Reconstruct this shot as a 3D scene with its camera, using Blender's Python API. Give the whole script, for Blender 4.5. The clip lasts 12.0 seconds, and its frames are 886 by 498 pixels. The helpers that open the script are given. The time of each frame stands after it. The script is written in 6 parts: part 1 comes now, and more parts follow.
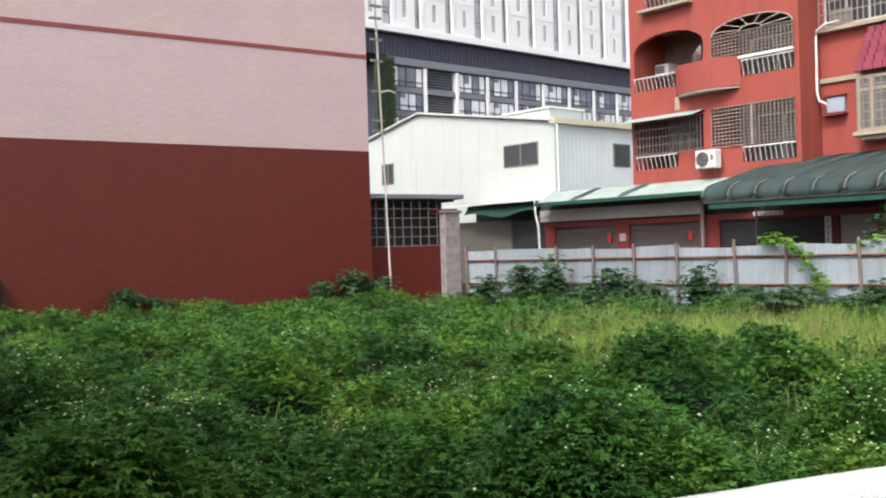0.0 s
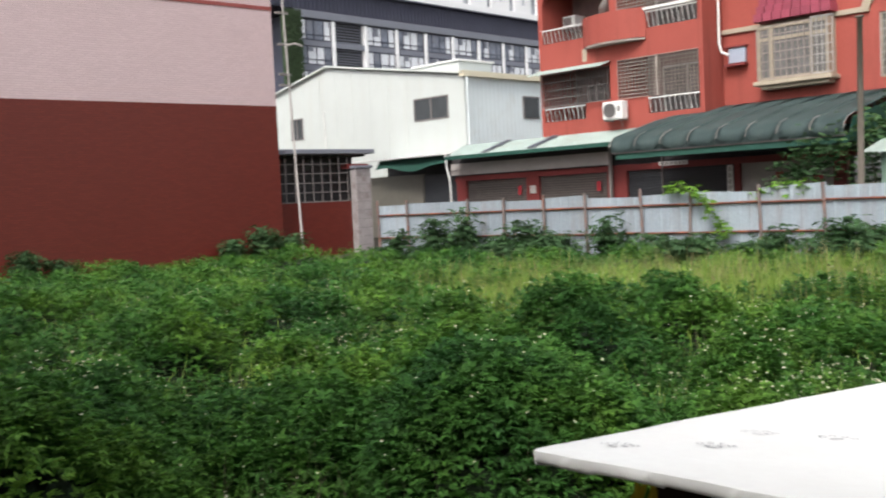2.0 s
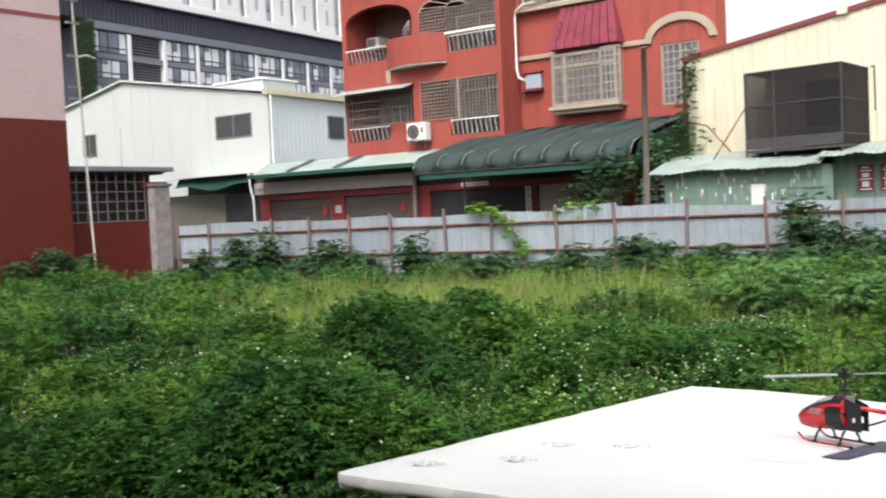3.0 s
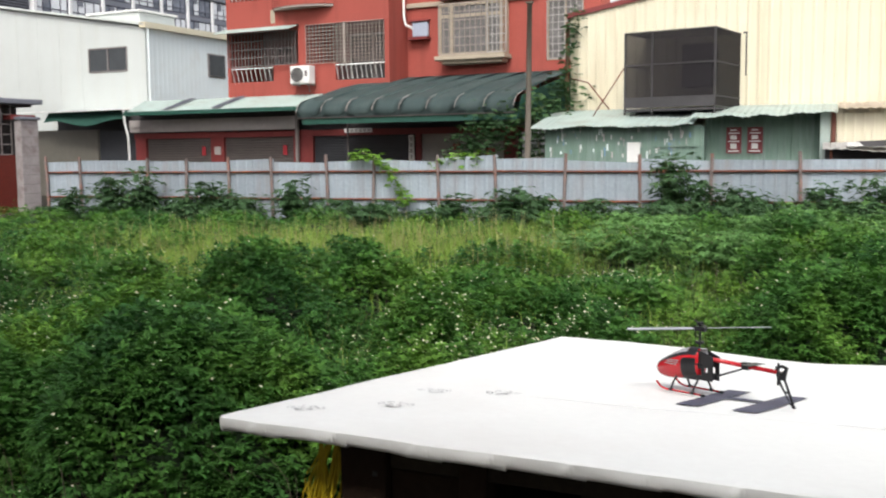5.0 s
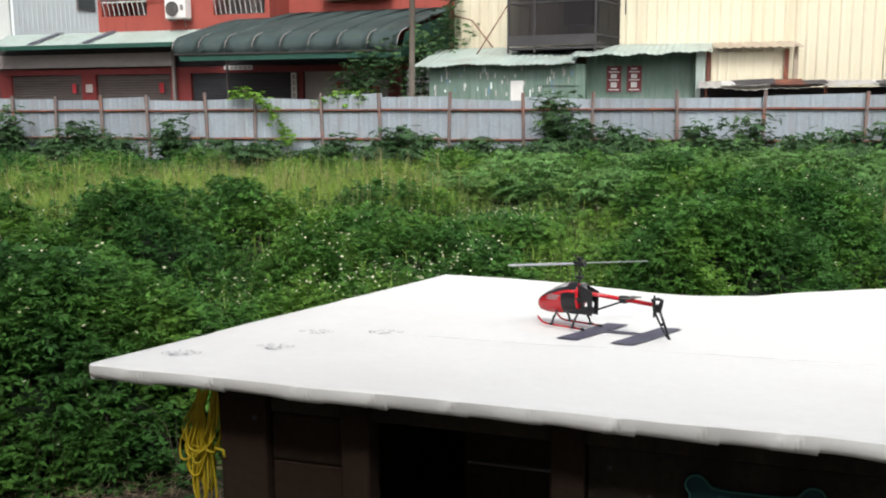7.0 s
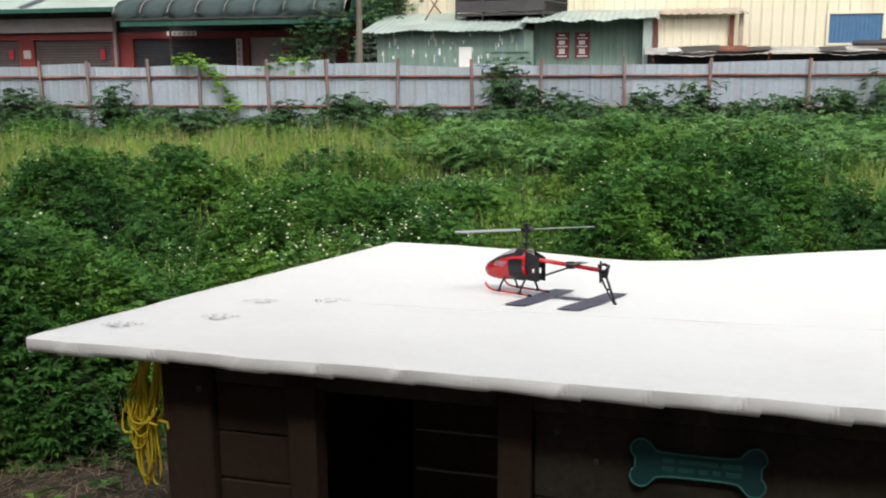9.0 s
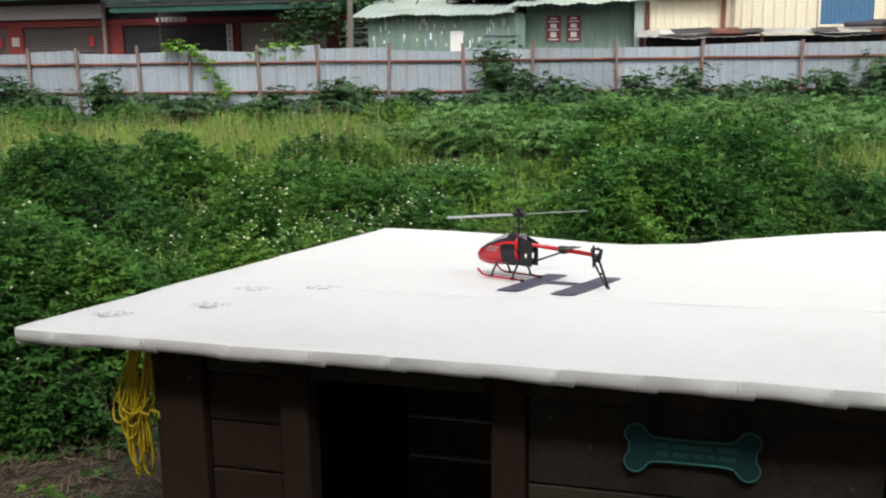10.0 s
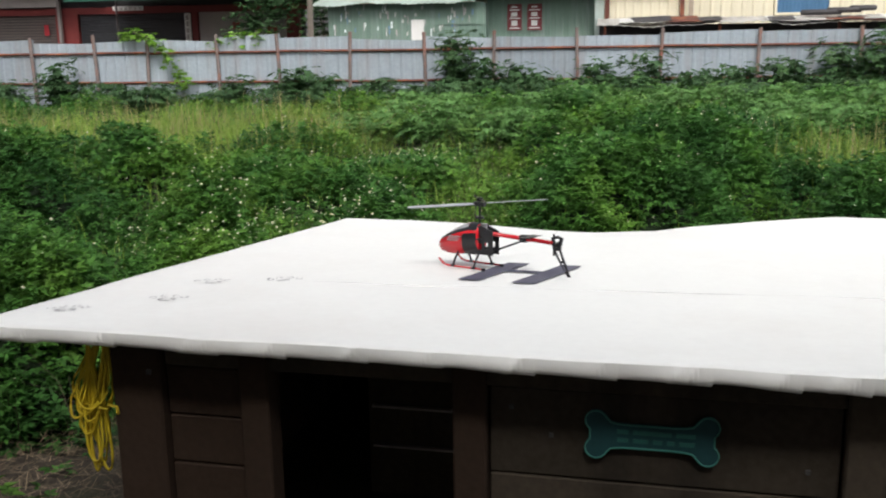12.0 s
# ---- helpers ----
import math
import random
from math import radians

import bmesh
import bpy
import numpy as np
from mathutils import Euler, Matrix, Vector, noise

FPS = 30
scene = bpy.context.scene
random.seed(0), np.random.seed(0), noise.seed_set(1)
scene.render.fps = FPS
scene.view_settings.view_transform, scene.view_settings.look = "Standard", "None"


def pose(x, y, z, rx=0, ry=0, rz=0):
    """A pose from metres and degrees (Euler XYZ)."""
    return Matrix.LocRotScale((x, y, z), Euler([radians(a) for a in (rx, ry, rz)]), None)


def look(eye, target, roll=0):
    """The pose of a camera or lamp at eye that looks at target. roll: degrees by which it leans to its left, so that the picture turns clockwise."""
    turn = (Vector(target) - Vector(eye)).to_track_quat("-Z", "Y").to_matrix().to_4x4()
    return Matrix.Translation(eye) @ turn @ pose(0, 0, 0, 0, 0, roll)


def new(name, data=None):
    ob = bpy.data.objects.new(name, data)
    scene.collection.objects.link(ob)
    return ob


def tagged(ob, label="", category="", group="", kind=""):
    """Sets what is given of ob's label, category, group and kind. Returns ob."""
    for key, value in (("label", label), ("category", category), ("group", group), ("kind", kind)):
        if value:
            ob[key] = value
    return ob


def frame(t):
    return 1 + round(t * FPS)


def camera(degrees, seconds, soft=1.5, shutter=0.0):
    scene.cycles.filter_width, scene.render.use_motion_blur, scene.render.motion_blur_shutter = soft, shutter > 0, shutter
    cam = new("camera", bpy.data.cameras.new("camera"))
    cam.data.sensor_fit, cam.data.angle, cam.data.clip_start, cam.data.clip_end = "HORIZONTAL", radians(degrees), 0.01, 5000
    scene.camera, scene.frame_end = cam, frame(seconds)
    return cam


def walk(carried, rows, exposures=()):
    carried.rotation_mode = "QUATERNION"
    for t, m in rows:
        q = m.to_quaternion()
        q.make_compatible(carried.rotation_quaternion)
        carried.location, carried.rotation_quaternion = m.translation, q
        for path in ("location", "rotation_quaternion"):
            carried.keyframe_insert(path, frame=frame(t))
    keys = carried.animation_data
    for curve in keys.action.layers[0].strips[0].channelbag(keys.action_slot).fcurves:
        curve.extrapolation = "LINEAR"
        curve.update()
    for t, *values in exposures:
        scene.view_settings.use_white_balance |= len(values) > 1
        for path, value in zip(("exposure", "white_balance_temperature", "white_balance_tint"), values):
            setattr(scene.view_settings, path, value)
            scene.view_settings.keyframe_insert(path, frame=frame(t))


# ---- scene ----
cam = camera(49, 12.0, soft=2.0, shutter=0.4)
PATH = [
    (0.0, pose(-0.131, -0.101, 1.784, 89.89, 1.67, -0.00)),
    (0.5, pose(-0.127, -0.109, 1.781, 90.27, 1.22, 1.16)),
    (1.0, pose(-0.130, -0.094, 1.776, 88.53, 1.93, 0.07)),
    (1.5, pose(-0.104, -0.073, 1.775, 87.35, 2.33, -2.52)),
    (2.0, pose(-0.072, -0.048, 1.761, 87.04, 2.74, -5.11)),
    (2.5, pose(-0.047, -0.019, 1.758, 87.52, 3.19, -11.55)),
    (3.0, pose(-0.053, 0.005, 1.752, 87.68, 2.63, -16.53)),
    (5.0, pose(-0.095, -0.085, 1.776, 84.39, 0.48, -23.42)),
    (5.5, pose(-0.078, -0.069, 1.771, 83.09, 0.09, -25.91)),
    (6.0, pose(-0.073, -0.047, 1.763, 81.91, -0.20, -27.76)),
    (6.5, pose(-0.060, -0.046, 1.765, 81.08, 0.05, -29.49)),
    (7.0, pose(-0.052, -0.046, 1.763, 80.79, 0.39, -30.13)),
    (9.0, pose(-0.027, -0.031, 1.756, 78.87, 0.37, -33.10)),
    (9.5, pose(-0.023, -0.025, 1.756, 78.71, 0.48, -33.50)),
    (10.0, pose(-0.010, -0.014, 1.754, 77.98, 0.80, -33.59)),
    (10.5, pose(0.000, 0.000, 1.750, 77.08, 0.91, -34.00)),
    (11.0, pose(0.006, 0.006, 1.749, 76.82, 0.95, -33.80)),
    (11.5, pose(-0.004, -0.011, 1.755, 76.66, 0.94, -34.21)),
    (12.0, pose(0.000, -0.016, 1.755, 77.31, 0.90, -35.81)),
]
walk(cam, PATH, exposures=[(0.0, 0.94), (1.0, 0.9), (2.5, 0.84), (3.5, 0.82), (5.0, 0.76), (6.5, 0.7), (8.0, 0.65), (9.5, 0.62), (10.5, 0.6), (12.0, 0.6)])

# ---- world and sun: hazy late afternoon, the sun behind the viewpoint ----
world = bpy.data.worlds.new("sky")
scene.world = world
world.use_nodes = True
wn = world.node_tree.nodes
sky = wn.new("ShaderNodeTexSky")
sky.sky_type = "NISHITA"
sky.sun_disc = False
SUN_EL, SUN_AZ = 49.0, 212.0
sky.sun_elevation = radians(SUN_EL)
sky.sun_rotation = radians(SUN_AZ)
sky.dust_density = 4.0
veil = wn.new("ShaderNodeHueSaturation")
veil.inputs["Saturation"].default_value = 0.28
veil.inputs["Value"].default_value = 1.0
world.node_tree.links.new(sky.outputs[0], veil.inputs["Color"])
world.node_tree.links.new(veil.outputs[0], wn["Background"].inputs["Color"])
wn["Background"].inputs["Strength"].default_value = 0.15
sun_data = bpy.data.lights.new("sun", "SUN")
sun_data.energy = 1.1
sun_data.angle = radians(14)
sun_data.color = (1.0, 0.96, 0.9)
sun = new("sun", sun_data)
a = radians(SUN_AZ)
sd = Vector((math.sin(a) * math.cos(radians(SUN_EL)), math.cos(a) * math.cos(radians(SUN_EL)), math.sin(radians(SUN_EL))))
sun.matrix_world = look(sd * 60, (0, 0, 0))


# ---- materials ----
def mat(name, base, rough=0.7, metal=0.0, vary=0.12, scale=6.0, grain=60.0, bump=0.15, bump_dist=0.004, stain=None, stain_amt=0.0,
        stain_scale=1.2, spec=0.4, island=0.0, objrand=0.0, trans=0.0, streak=False):
    """Colour with two scales of variation, optional stains, bump; coords in metres."""
    m = bpy.data.materials.new(name)
    m.use_nodes = True
    nt = m.node_tree
    N, Lk = nt.nodes, nt.links
    b = N["Principled BSDF"]
    b.inputs["Roughness"].default_value = rough
    b.inputs["Metallic"].default_value = metal
    b.inputs["Specular IOR Level"].default_value = spec
    tc = N.new("ShaderNodeTexCoord")
    n1 = N.new("ShaderNodeTexNoise")
    n1.inputs["Scale"].default_value = scale
    n1.inputs["Detail"].default_value = 5
    n2 = N.new("ShaderNodeTexNoise")
    n2.inputs["Scale"].default_value = grain
    n2.inputs["Detail"].default_value = 3
    Lk.new(tc.outputs["Object"], n1.inputs["Vector"])
    Lk.new(tc.outputs["Object"], n2.inputs["Vector"])
    add = N.new("ShaderNodeMath")
    add.operation = "ADD"
    Lk.new(n1.outputs["Fac"], add.inputs[0])
    Lk.new(n2.outputs["Fac"], add.inputs[1])
    rng = N.new("ShaderNodeMapRange")
    rng.inputs["From Min"].default_value, rng.inputs["From Max"].default_value = 0.6, 1.4
    rng.inputs["To Min"].default_value, rng.inputs["To Max"].default_value = 1 - vary, 1 + vary
    Lk.new(add.outputs[0], rng.inputs["Value"])
    value = rng.outputs[0]
    for amount, kind, out in ((island, "ShaderNodeNewGeometry", "Random Per Island"), (objrand, "ShaderNodeObjectInfo", "Random")):
        if amount:
            src = N.new(kind)
            r2 = N.new("ShaderNodeMapRange")
            r2.inputs["To Min"].default_value, r2.inputs["To Max"].default_value = 1 - amount, 1 + amount
            Lk.new(src.outputs[out], r2.inputs["Value"])
            mul = N.new("ShaderNodeMath")
            mul.operation = "MULTIPLY"
            Lk.new(value, mul.inputs[0])
            Lk.new(r2.outputs[0], mul.inputs[1])
            value = mul.outputs[0]
    hsv = N.new("ShaderNodeHueSaturation")
    hsv.inputs["Color"].default_value = (*base, 1)
    Lk.new(value, hsv.inputs["Value"])
    col = hsv.outputs[0]
    if stain:
        ns = N.new("ShaderNodeTexNoise")
        ns.inputs["Scale"].default_value = stain_scale
        ns.inputs["Detail"].default_value = 8
        ns.inputs["Roughness"].default_value = 0.65
        if streak:
            mp = N.new("ShaderNodeMapping")
            mp.inputs["Scale"].default_value = (2.2, 2.2, 0.22)
            Lk.new(tc.outputs["Object"], mp.inputs["Vector"])
            Lk.new(mp.outputs[0], ns.inputs["Vector"])
        else:
            Lk.new(tc.outputs["Object"], ns.inputs["Vector"])
        rs = N.new("ShaderNodeMapRange")
        rs.inputs["From Min"].default_value, rs.inputs["From Max"].default_value = 0.5, 0.72
        rs.inputs["To Min"].default_value, rs.inputs["To Max"].default_value = 0.0, stain_amt
        Lk.new(ns.outputs["Fac"], rs.inputs["Value"])
        mx = N.new("ShaderNodeMix")
        mx.data_type = "RGBA"
        mx.inputs[7].default_value = (*stain, 1)
        Lk.new(rs.outputs[0], mx.inputs[0])
        Lk.new(col, mx.inputs[6])
        col = mx.outputs[2]
    Lk.new(col, b.inputs["Base Color"])
    if bump:
        bp = N.new("ShaderNodeBump")
        bp.inputs["Strength"].default_value = bump
        bp.inputs["Distance"].default_value = bump_dist
        Lk.new(n2.outputs["Fac"], bp.inputs["Height"])
        Lk.new(bp.outputs[0], b.inputs["Normal"])
    if trans:
        tr = N.new("ShaderNodeBsdfTranslucent")
        Lk.new(col, tr.inputs["Color"])
        ms = N.new("ShaderNodeMixShader")
        ms.inputs[0].default_value = trans
        Lk.new(b.outputs[0], ms.inputs[1])
        Lk.new(tr.outputs[0], ms.inputs[2])
        Lk.new(ms.outputs[0], N["Material Output"].inputs["Surface"])
    return m


def tile_mat(name, c1, c2, joint, w, h):
    """Small wall tiles in courses: object coords, x along the wall, z up."""
    m = mat(name, c1, 0.45, vary=0.06, scale=0.5, grain=9, bump=0)
    nt = m.node_tree
    N, Lk = nt.nodes, nt.links
    b = N["Principled BSDF"]
    old = b.inputs["Base Color"].links[0].from_socket
    tc = N.new("ShaderNodeTexCoord")
    sp = N.new("ShaderNodeSeparateXYZ")
    cb = N.new("ShaderNodeCombineXYZ")
    Lk.new(tc.outputs["Object"], sp.inputs[0])
    Lk.new(sp.outputs["X"], cb.inputs["X"])
    Lk.new(sp.outputs["Z"], cb.inputs["Y"])
    br = N.new("ShaderNodeTexBrick")
    br.inputs["Scale"].default_value = 1.0
    br.inputs["Brick Width"].default_value = w
    br.inputs["Row Height"].default_value = h
    br.inputs["Mortar Size"].default_value = 0.006
    br.inputs["Color1"].default_value = (1, 1, 1, 1)
    br.inputs["Color2"].default_value = (*[x for x in c2], 1)
    br.inputs["Mortar"].default_value = (*joint, 1)
    Lk.new(cb.outputs[0], br.inputs["Vector"])
    mx = N.new("ShaderNodeMix")
    mx.data_type = "RGBA"
    mx.blend_type = "MULTIPLY"
    mx.inputs[0].default_value = 1.0
    Lk.new(old, mx.inputs[6])
    Lk.new(br.outputs["Color"], mx.inputs[7])
    Lk.new(mx.outputs[2], b.inputs["Base Color"])
    bp = N.new("ShaderNodeBump")
    bp.inputs["Strength"].default_value = 0.4
    bp.inputs["Distance"].default_value = 0.004
    bp.invert = True
    Lk.new(br.outputs["Fac"], bp.inputs["Height"])
    Lk.new(bp.outputs[0], b.inputs["Normal"])
    return m


def leaf_mat(name, deep, mid, bright, island, trans):
    """Foliage whose hue drifts from clump to clump, with each leaf a little different."""
    m = mat(name, mid, 0.6, vary=0.2, scale=2.2, grain=7.0, bump=0, island=island, spec=0.2, trans=trans)
    N, Lk = m.node_tree.nodes, m.node_tree.links
    hsv = next(n for n in N if n.bl_idname == "ShaderNodeHueSaturation")
    tc = N.new("ShaderNodeTexCoord")
    drift = N.new("ShaderNodeTexNoise")
    drift.inputs["Scale"].default_value = 0.75
    drift.inputs["Detail"].default_value = 4
    drift.inputs["Roughness"].default_value = 0.6
    Lk.new(tc.outputs["Object"], drift.inputs["Vector"])
    ramp = N.new("ShaderNodeValToRGB")
    ramp.color_ramp.elements[0].position, ramp.color_ramp.elements[0].color = 0.36, (*deep, 1)
    ramp.color_ramp.elements[1].position, ramp.color_ramp.elements[1].color = 0.66, (*bright, 1)
    ramp.color_ramp.elements.new(0.5).color = (*mid, 1)
    Lk.new(drift.outputs["Fac"], ramp.inputs["Fac"])
    Lk.new(ramp.outputs["Color"], hsv.inputs["Color"])
    return m


M = {}
M["brick_tile"] = tile_mat("dark_red_tile", (0.140, 0.0222, 0.0140), (0.84, 0.80, 0.80), (0.66, 0.6, 0.6), 0.22, 0.065)
M["pink_tile"] = tile_mat("pink_tile", (0.60, 0.46, 0.47), (0.93, 0.92, 0.92), (0.78, 0.75, 0.75), 0.22, 0.065)
M["stripe"] = mat("stripe_tile", (0.26, 0.06, 0.055), 0.5)
M["red_paint"] = mat("red_painted_render", (0.342, 0.074, 0.056), 0.75, vary=0.12, scale=0.7, grain=25, bump=0.3, stain=(0.20, 0.045, 0.035), stain_amt=0.7, stain_scale=1.0, streak=True)
# red lowered to carry the awning's shade over the shopfront
M["red_trim"] = mat("darkened_red_trim", (0.19, 0.034, 0.032), 0.6, vary=0.15, stain=(0.2, 0.05, 0.04), stain_amt=0.4)
M["white_sheet"] = mat("white_sheet_cladding", (0.565, 0.595, 0.575), 0.5, vary=0.06, scale=0.8, stain=(0.52, 0.51, 0.45), stain_amt=0.3, stain_scale=0.8, streak=True)
M["grey_sheet"] = mat("grey_sheet_cladding", (0.76, 0.83, 0.84), 0.45, vary=0.05, scale=0.8, stain=(0.6, 0.58, 0.52), stain_amt=0.25)
M["cream_sheet"] = mat("cream_sheet_cladding", (0.70, 0.645, 0.49), 0.5, vary=0.05, scale=0.7, stain=(0.50, 0.42, 0.29), stain_amt=0.5, stain_scale=0.7, streak=True)
# faded green, its base also lowered for shade under the shed roof
M["green_sheet"] = mat("faded_shaded_green_sheet", (0.155, 0.235, 0.190), 0.55, vary=0.2, scale=2.0, stain=(0.30, 0.36, 0.34), stain_amt=0.6, stain_scale=2.0, streak=True)
M["pale_green_roof"] = mat("pale_green_roofing", (0.36, 0.44, 0.405), 0.5, vary=0.12, scale=1.5, stain=(0.25, 0.24, 0.20), stain_amt=0.7)
M["fence_sheet"] = mat("galvanised_sheet", (0.32, 0.37, 0.415), 0.5, metal=0.15, vary=0.12, scale=1.2, grain=14, stain=(0.26, 0.24, 0.23), stain_amt=0.6, stain_scale=1.6, objrand=0.2, streak=True)
M["rust"] = mat("rusty_steel", (0.13, 0.050, 0.036), 0.85, vary=0.4, scale=3, grain=40, bump=0.4, stain=(0.36, 0.12, 0.045), stain_amt=0.9, stain_scale=2.5)
M["post_steel"] = mat("weathered_post", (0.19, 0.15, 0.14), 0.8, vary=0.25, scale=4, stain=(0.33, 0.10, 0.05), stain_amt=0.9, stain_scale=2.0)
# near-black colour for shade inside rooms and gaps, and for plainly dark parts
M["dark"] = mat("dark_shade_and_parts", (0.055, 0.052, 0.054), 0.8, vary=0.4, scale=2)
M["dark_glass"] = mat("dark_window_glass", (0.05, 0.055, 0.06), 0.12, vary=0.3, scale=1.5, bump=0)
M["pale_glass"] = mat("curtained_window_glass", (0.17, 0.165, 0.16), 0.2, vary=0.4, scale=2.5, bump=0)
M["steel"] = mat("window_grille_steel", (0.40, 0.38, 0.36), 0.5, vary=0.2, scale=3)
M["grey_steel"] = mat("grey_grille_steel", (0.20, 0.18, 0.175), 0.55, vary=0.25, scale=3)
M["white_metal"] = mat("white_enamel", (0.78, 0.78, 0.76), 0.4, vary=0.06, scale=4, stain=(0.5, 0.46, 0.4), stain_amt=0.4)
M["beige_trim"] = mat("beige_stone_trim", (0.40, 0.34, 0.26), 0.75, vary=0.15, scale=3, stain=(0.3, 0.25, 0.19), stain_amt=0.5)
M["purple_tile"] = mat("maroon_roof_tile", (0.28, 0.055, 0.085), 0.4, vary=0.15, objrand=0.15)
M["awning"] = mat("dark_green_awning_canvas", (0.092, 0.138, 0.135), 0.55, vary=0.15, scale=1.2, stain=(0.16, 0.20, 0.19), stain_amt=0.6)
M["awning_dark"] = mat("green_awning_valance", (0.02, 0.078, 0.058), 0.6, vary=0.2)
# steel colour includes the shade that the awning throws on the shops
M["shutter"] = mat("darkened_shutter_steel", (0.135, 0.115, 0.108), 0.55, metal=0.2, vary=0.15, scale=2)
M["shutter_dark"] = mat("dark_roller_shutter", (0.045, 0.048, 0.055), 0.5, vary=0.2)
M["fascia"] = mat("grey_fascia_sheet", (0.40, 0.37, 0.355), 0.55, vary=0.1, stain=(0.3, 0.27, 0.25), stain_amt=0.5)
M["white_concrete"] = mat("white_concrete", (0.88, 0.88, 0.89), 0.6, vary=0.04, scale=0.3)
M["navy_panel"] = mat("dark_navy_cladding", (0.045, 0.047, 0.075), 0.5, vary=0.15, scale=0.5)
M["grey_panel"] = mat("grey_cladding", (0.20, 0.21, 0.25), 0.5, vary=0.1, scale=0.5)
M["tower_glass"] = mat("tower_glazing", (0.20, 0.22, 0.27), 0.15, vary=0.5, scale=0.35, grain=1.5, bump=0)
M["tower_slit"] = mat("pale_grey_slit_glass", (0.50, 0.52, 0.56), 0.25, vary=0.25, scale=0.5, bump=0)
M["meter_blue"] = mat("pale_blue_enamel", (0.36, 0.41, 0.50), 0.5, vary=0.1)
# near-white base paints the sky's reflection into the window panes
M["tower_pale"] = mat("sky_reflection_pane", (0.80, 0.82, 0.86), 0.15, spec=0.8, vary=0.25, scale=0.6, bump=0)
M["soil"] = mat("dark_soil", (0.048, 0.037, 0.027), 0.95, vary=0.4, scale=3, grain=30, bump=0.8, bump_dist=0.02, stain=(0.05, 0.075, 0.025), stain_amt=0.8)
M["leaf"] = leaf_mat("weed_leaf", (0.037, 0.115, 0.029), (0.066, 0.174, 0.031), (0.136, 0.262, 0.036), 0.42, 0.3)
M["leaf_dark"] = leaf_mat("shrub_leaf", (0.038, 0.084, 0.034), (0.054, 0.115, 0.044), (0.085, 0.155, 0.050), 0.38, 0.22)
M["leaf_palmate"] = leaf_mat("palmate_leaf", (0.095, 0.205, 0.066), (0.125, 0.255, 0.074), (0.185, 0.320, 0.070), 0.35, 0.35)
M["leaf_yellow"] = mat("vine_leaf", (0.16, 0.32, 0.04), 0.5, vary=0.2, bump=0, island=0.3, trans=0.3)
M["grass"] = mat("tall_grass", (0.205, 0.315, 0.050), 0.6, vary=0.25, scale=0.6, grain=4, bump=0, island=0.4, trans=0.25)
M["straw"] = mat("dry_straw", (0.18, 0.135, 0.085), 0.8, vary=0.3, bump=0, island=0.6)
M["seed_head"] = mat("dry_seed_head", (0.30, 0.26, 0.12), 0.8, vary=0.25, bump=0, island=0.4)
M["twig"] = mat("dead_brown_twig", (0.060, 0.046, 0.030), 0.85, vary=0.3, bump=0, island=0.5)
M["petal"] = mat("white_petal", (0.62, 0.63, 0.47), 0.6, vary=0.05, bump=0, trans=0.2)
M["pollen"] = mat("yellow_flower_centre", (0.55, 0.38, 0.05), 0.7, bump=0)
# near-black green: the shade below the weed canopy is put into this colour
M["under"] = mat("undergrowth_shade", (0.012, 0.026, 0.009), 0.95, vary=0.6, scale=4, grain=25, bump=0.8, bump_dist=0.03)
M["stem"] = mat("plant_stem", (0.13, 0.15, 0.07), 0.8, vary=0.25)
M["cloth"] = mat("white_vinyl_cloth", (0.80, 0.81, 0.79), 0.55, vary=0.03, scale=1.5, grain=30, bump=0.08, stain=(0.72, 0.71, 0.68), stain_amt=0.5)
M["cloth_paint"] = mat("navy_grey_paint", (0.085, 0.085, 0.125), 0.6, vary=0.1)
M["paw_paint"] = mat("worn_grey_paint", (0.38, 0.38, 0.39), 0.7, vary=0.3, scale=20, grain=120)
M["seam"] = mat("cloth_seam", (0.60, 0.60, 0.59), 0.6, vary=0.15, scale=6)
M["wood"] = mat("dark_stained_wood", (0.052, 0.042, 0.031), 0.85, vary=0.3, scale=4, grain=45, bump=0.4, stain=(0.016, 0.013, 0.011), stain_amt=0.8, objrand=0.25, spec=0.15, streak=True)
M["wood_red"] = mat("reddish_stained_wood", (0.036, 0.023, 0.016), 0.85, spec=0.15, vary=0.25, scale=4, grain=45, bump=0.4)
M["sign_green"] = mat("dark_teal_sign", (0.008, 0.048, 0.054), 0.65, vary=0.15)
M["sign_edge"] = mat("pale_teal_paint", (0.04, 0.17, 0.14), 0.6, vary=0.1)
M["sign_bar"] = mat("teal_lettering", (0.018, 0.10, 0.085), 0.6)
M["rope"] = mat("yellow_rope", (0.55, 0.42, 0.02), 0.55, vary=0.15, scale=20, grain=200)
M["heli_red"] = mat("glossy_red_plastic", (0.52, 0.012, 0.02), 0.22, vary=0.05, bump=0, spec=0.6)
M["heli_black"] = mat("black_plastic", (0.012, 0.012, 0.014), 0.35, vary=0.2, bump=0)
M["heli_canopy"] = mat("smoked_silver_canopy", (0.42, 0.43, 0.45), 0.18, vary=0.1, bump=0, spec=0.6)
M["blade"] = mat("pale_rotor_blade", (0.34, 0.36, 0.39), 0.35, bump=0)
M["net"] = mat("black_mesh_netting", (0.016, 0.013, 0.016), 0.8, vary=0.2)
M["balcony_wall"] = mat("faded_balcony_paint", (0.23, 0.15, 0.14), 0.8, vary=0.2, scale=1.5, stain=(0.12, 0.08, 0.08), stain_amt=0.6)
M["grille_brown"] = mat("brownish_grille_steel", (0.33, 0.28, 0.25), 0.6, vary=0.25, scale=3)
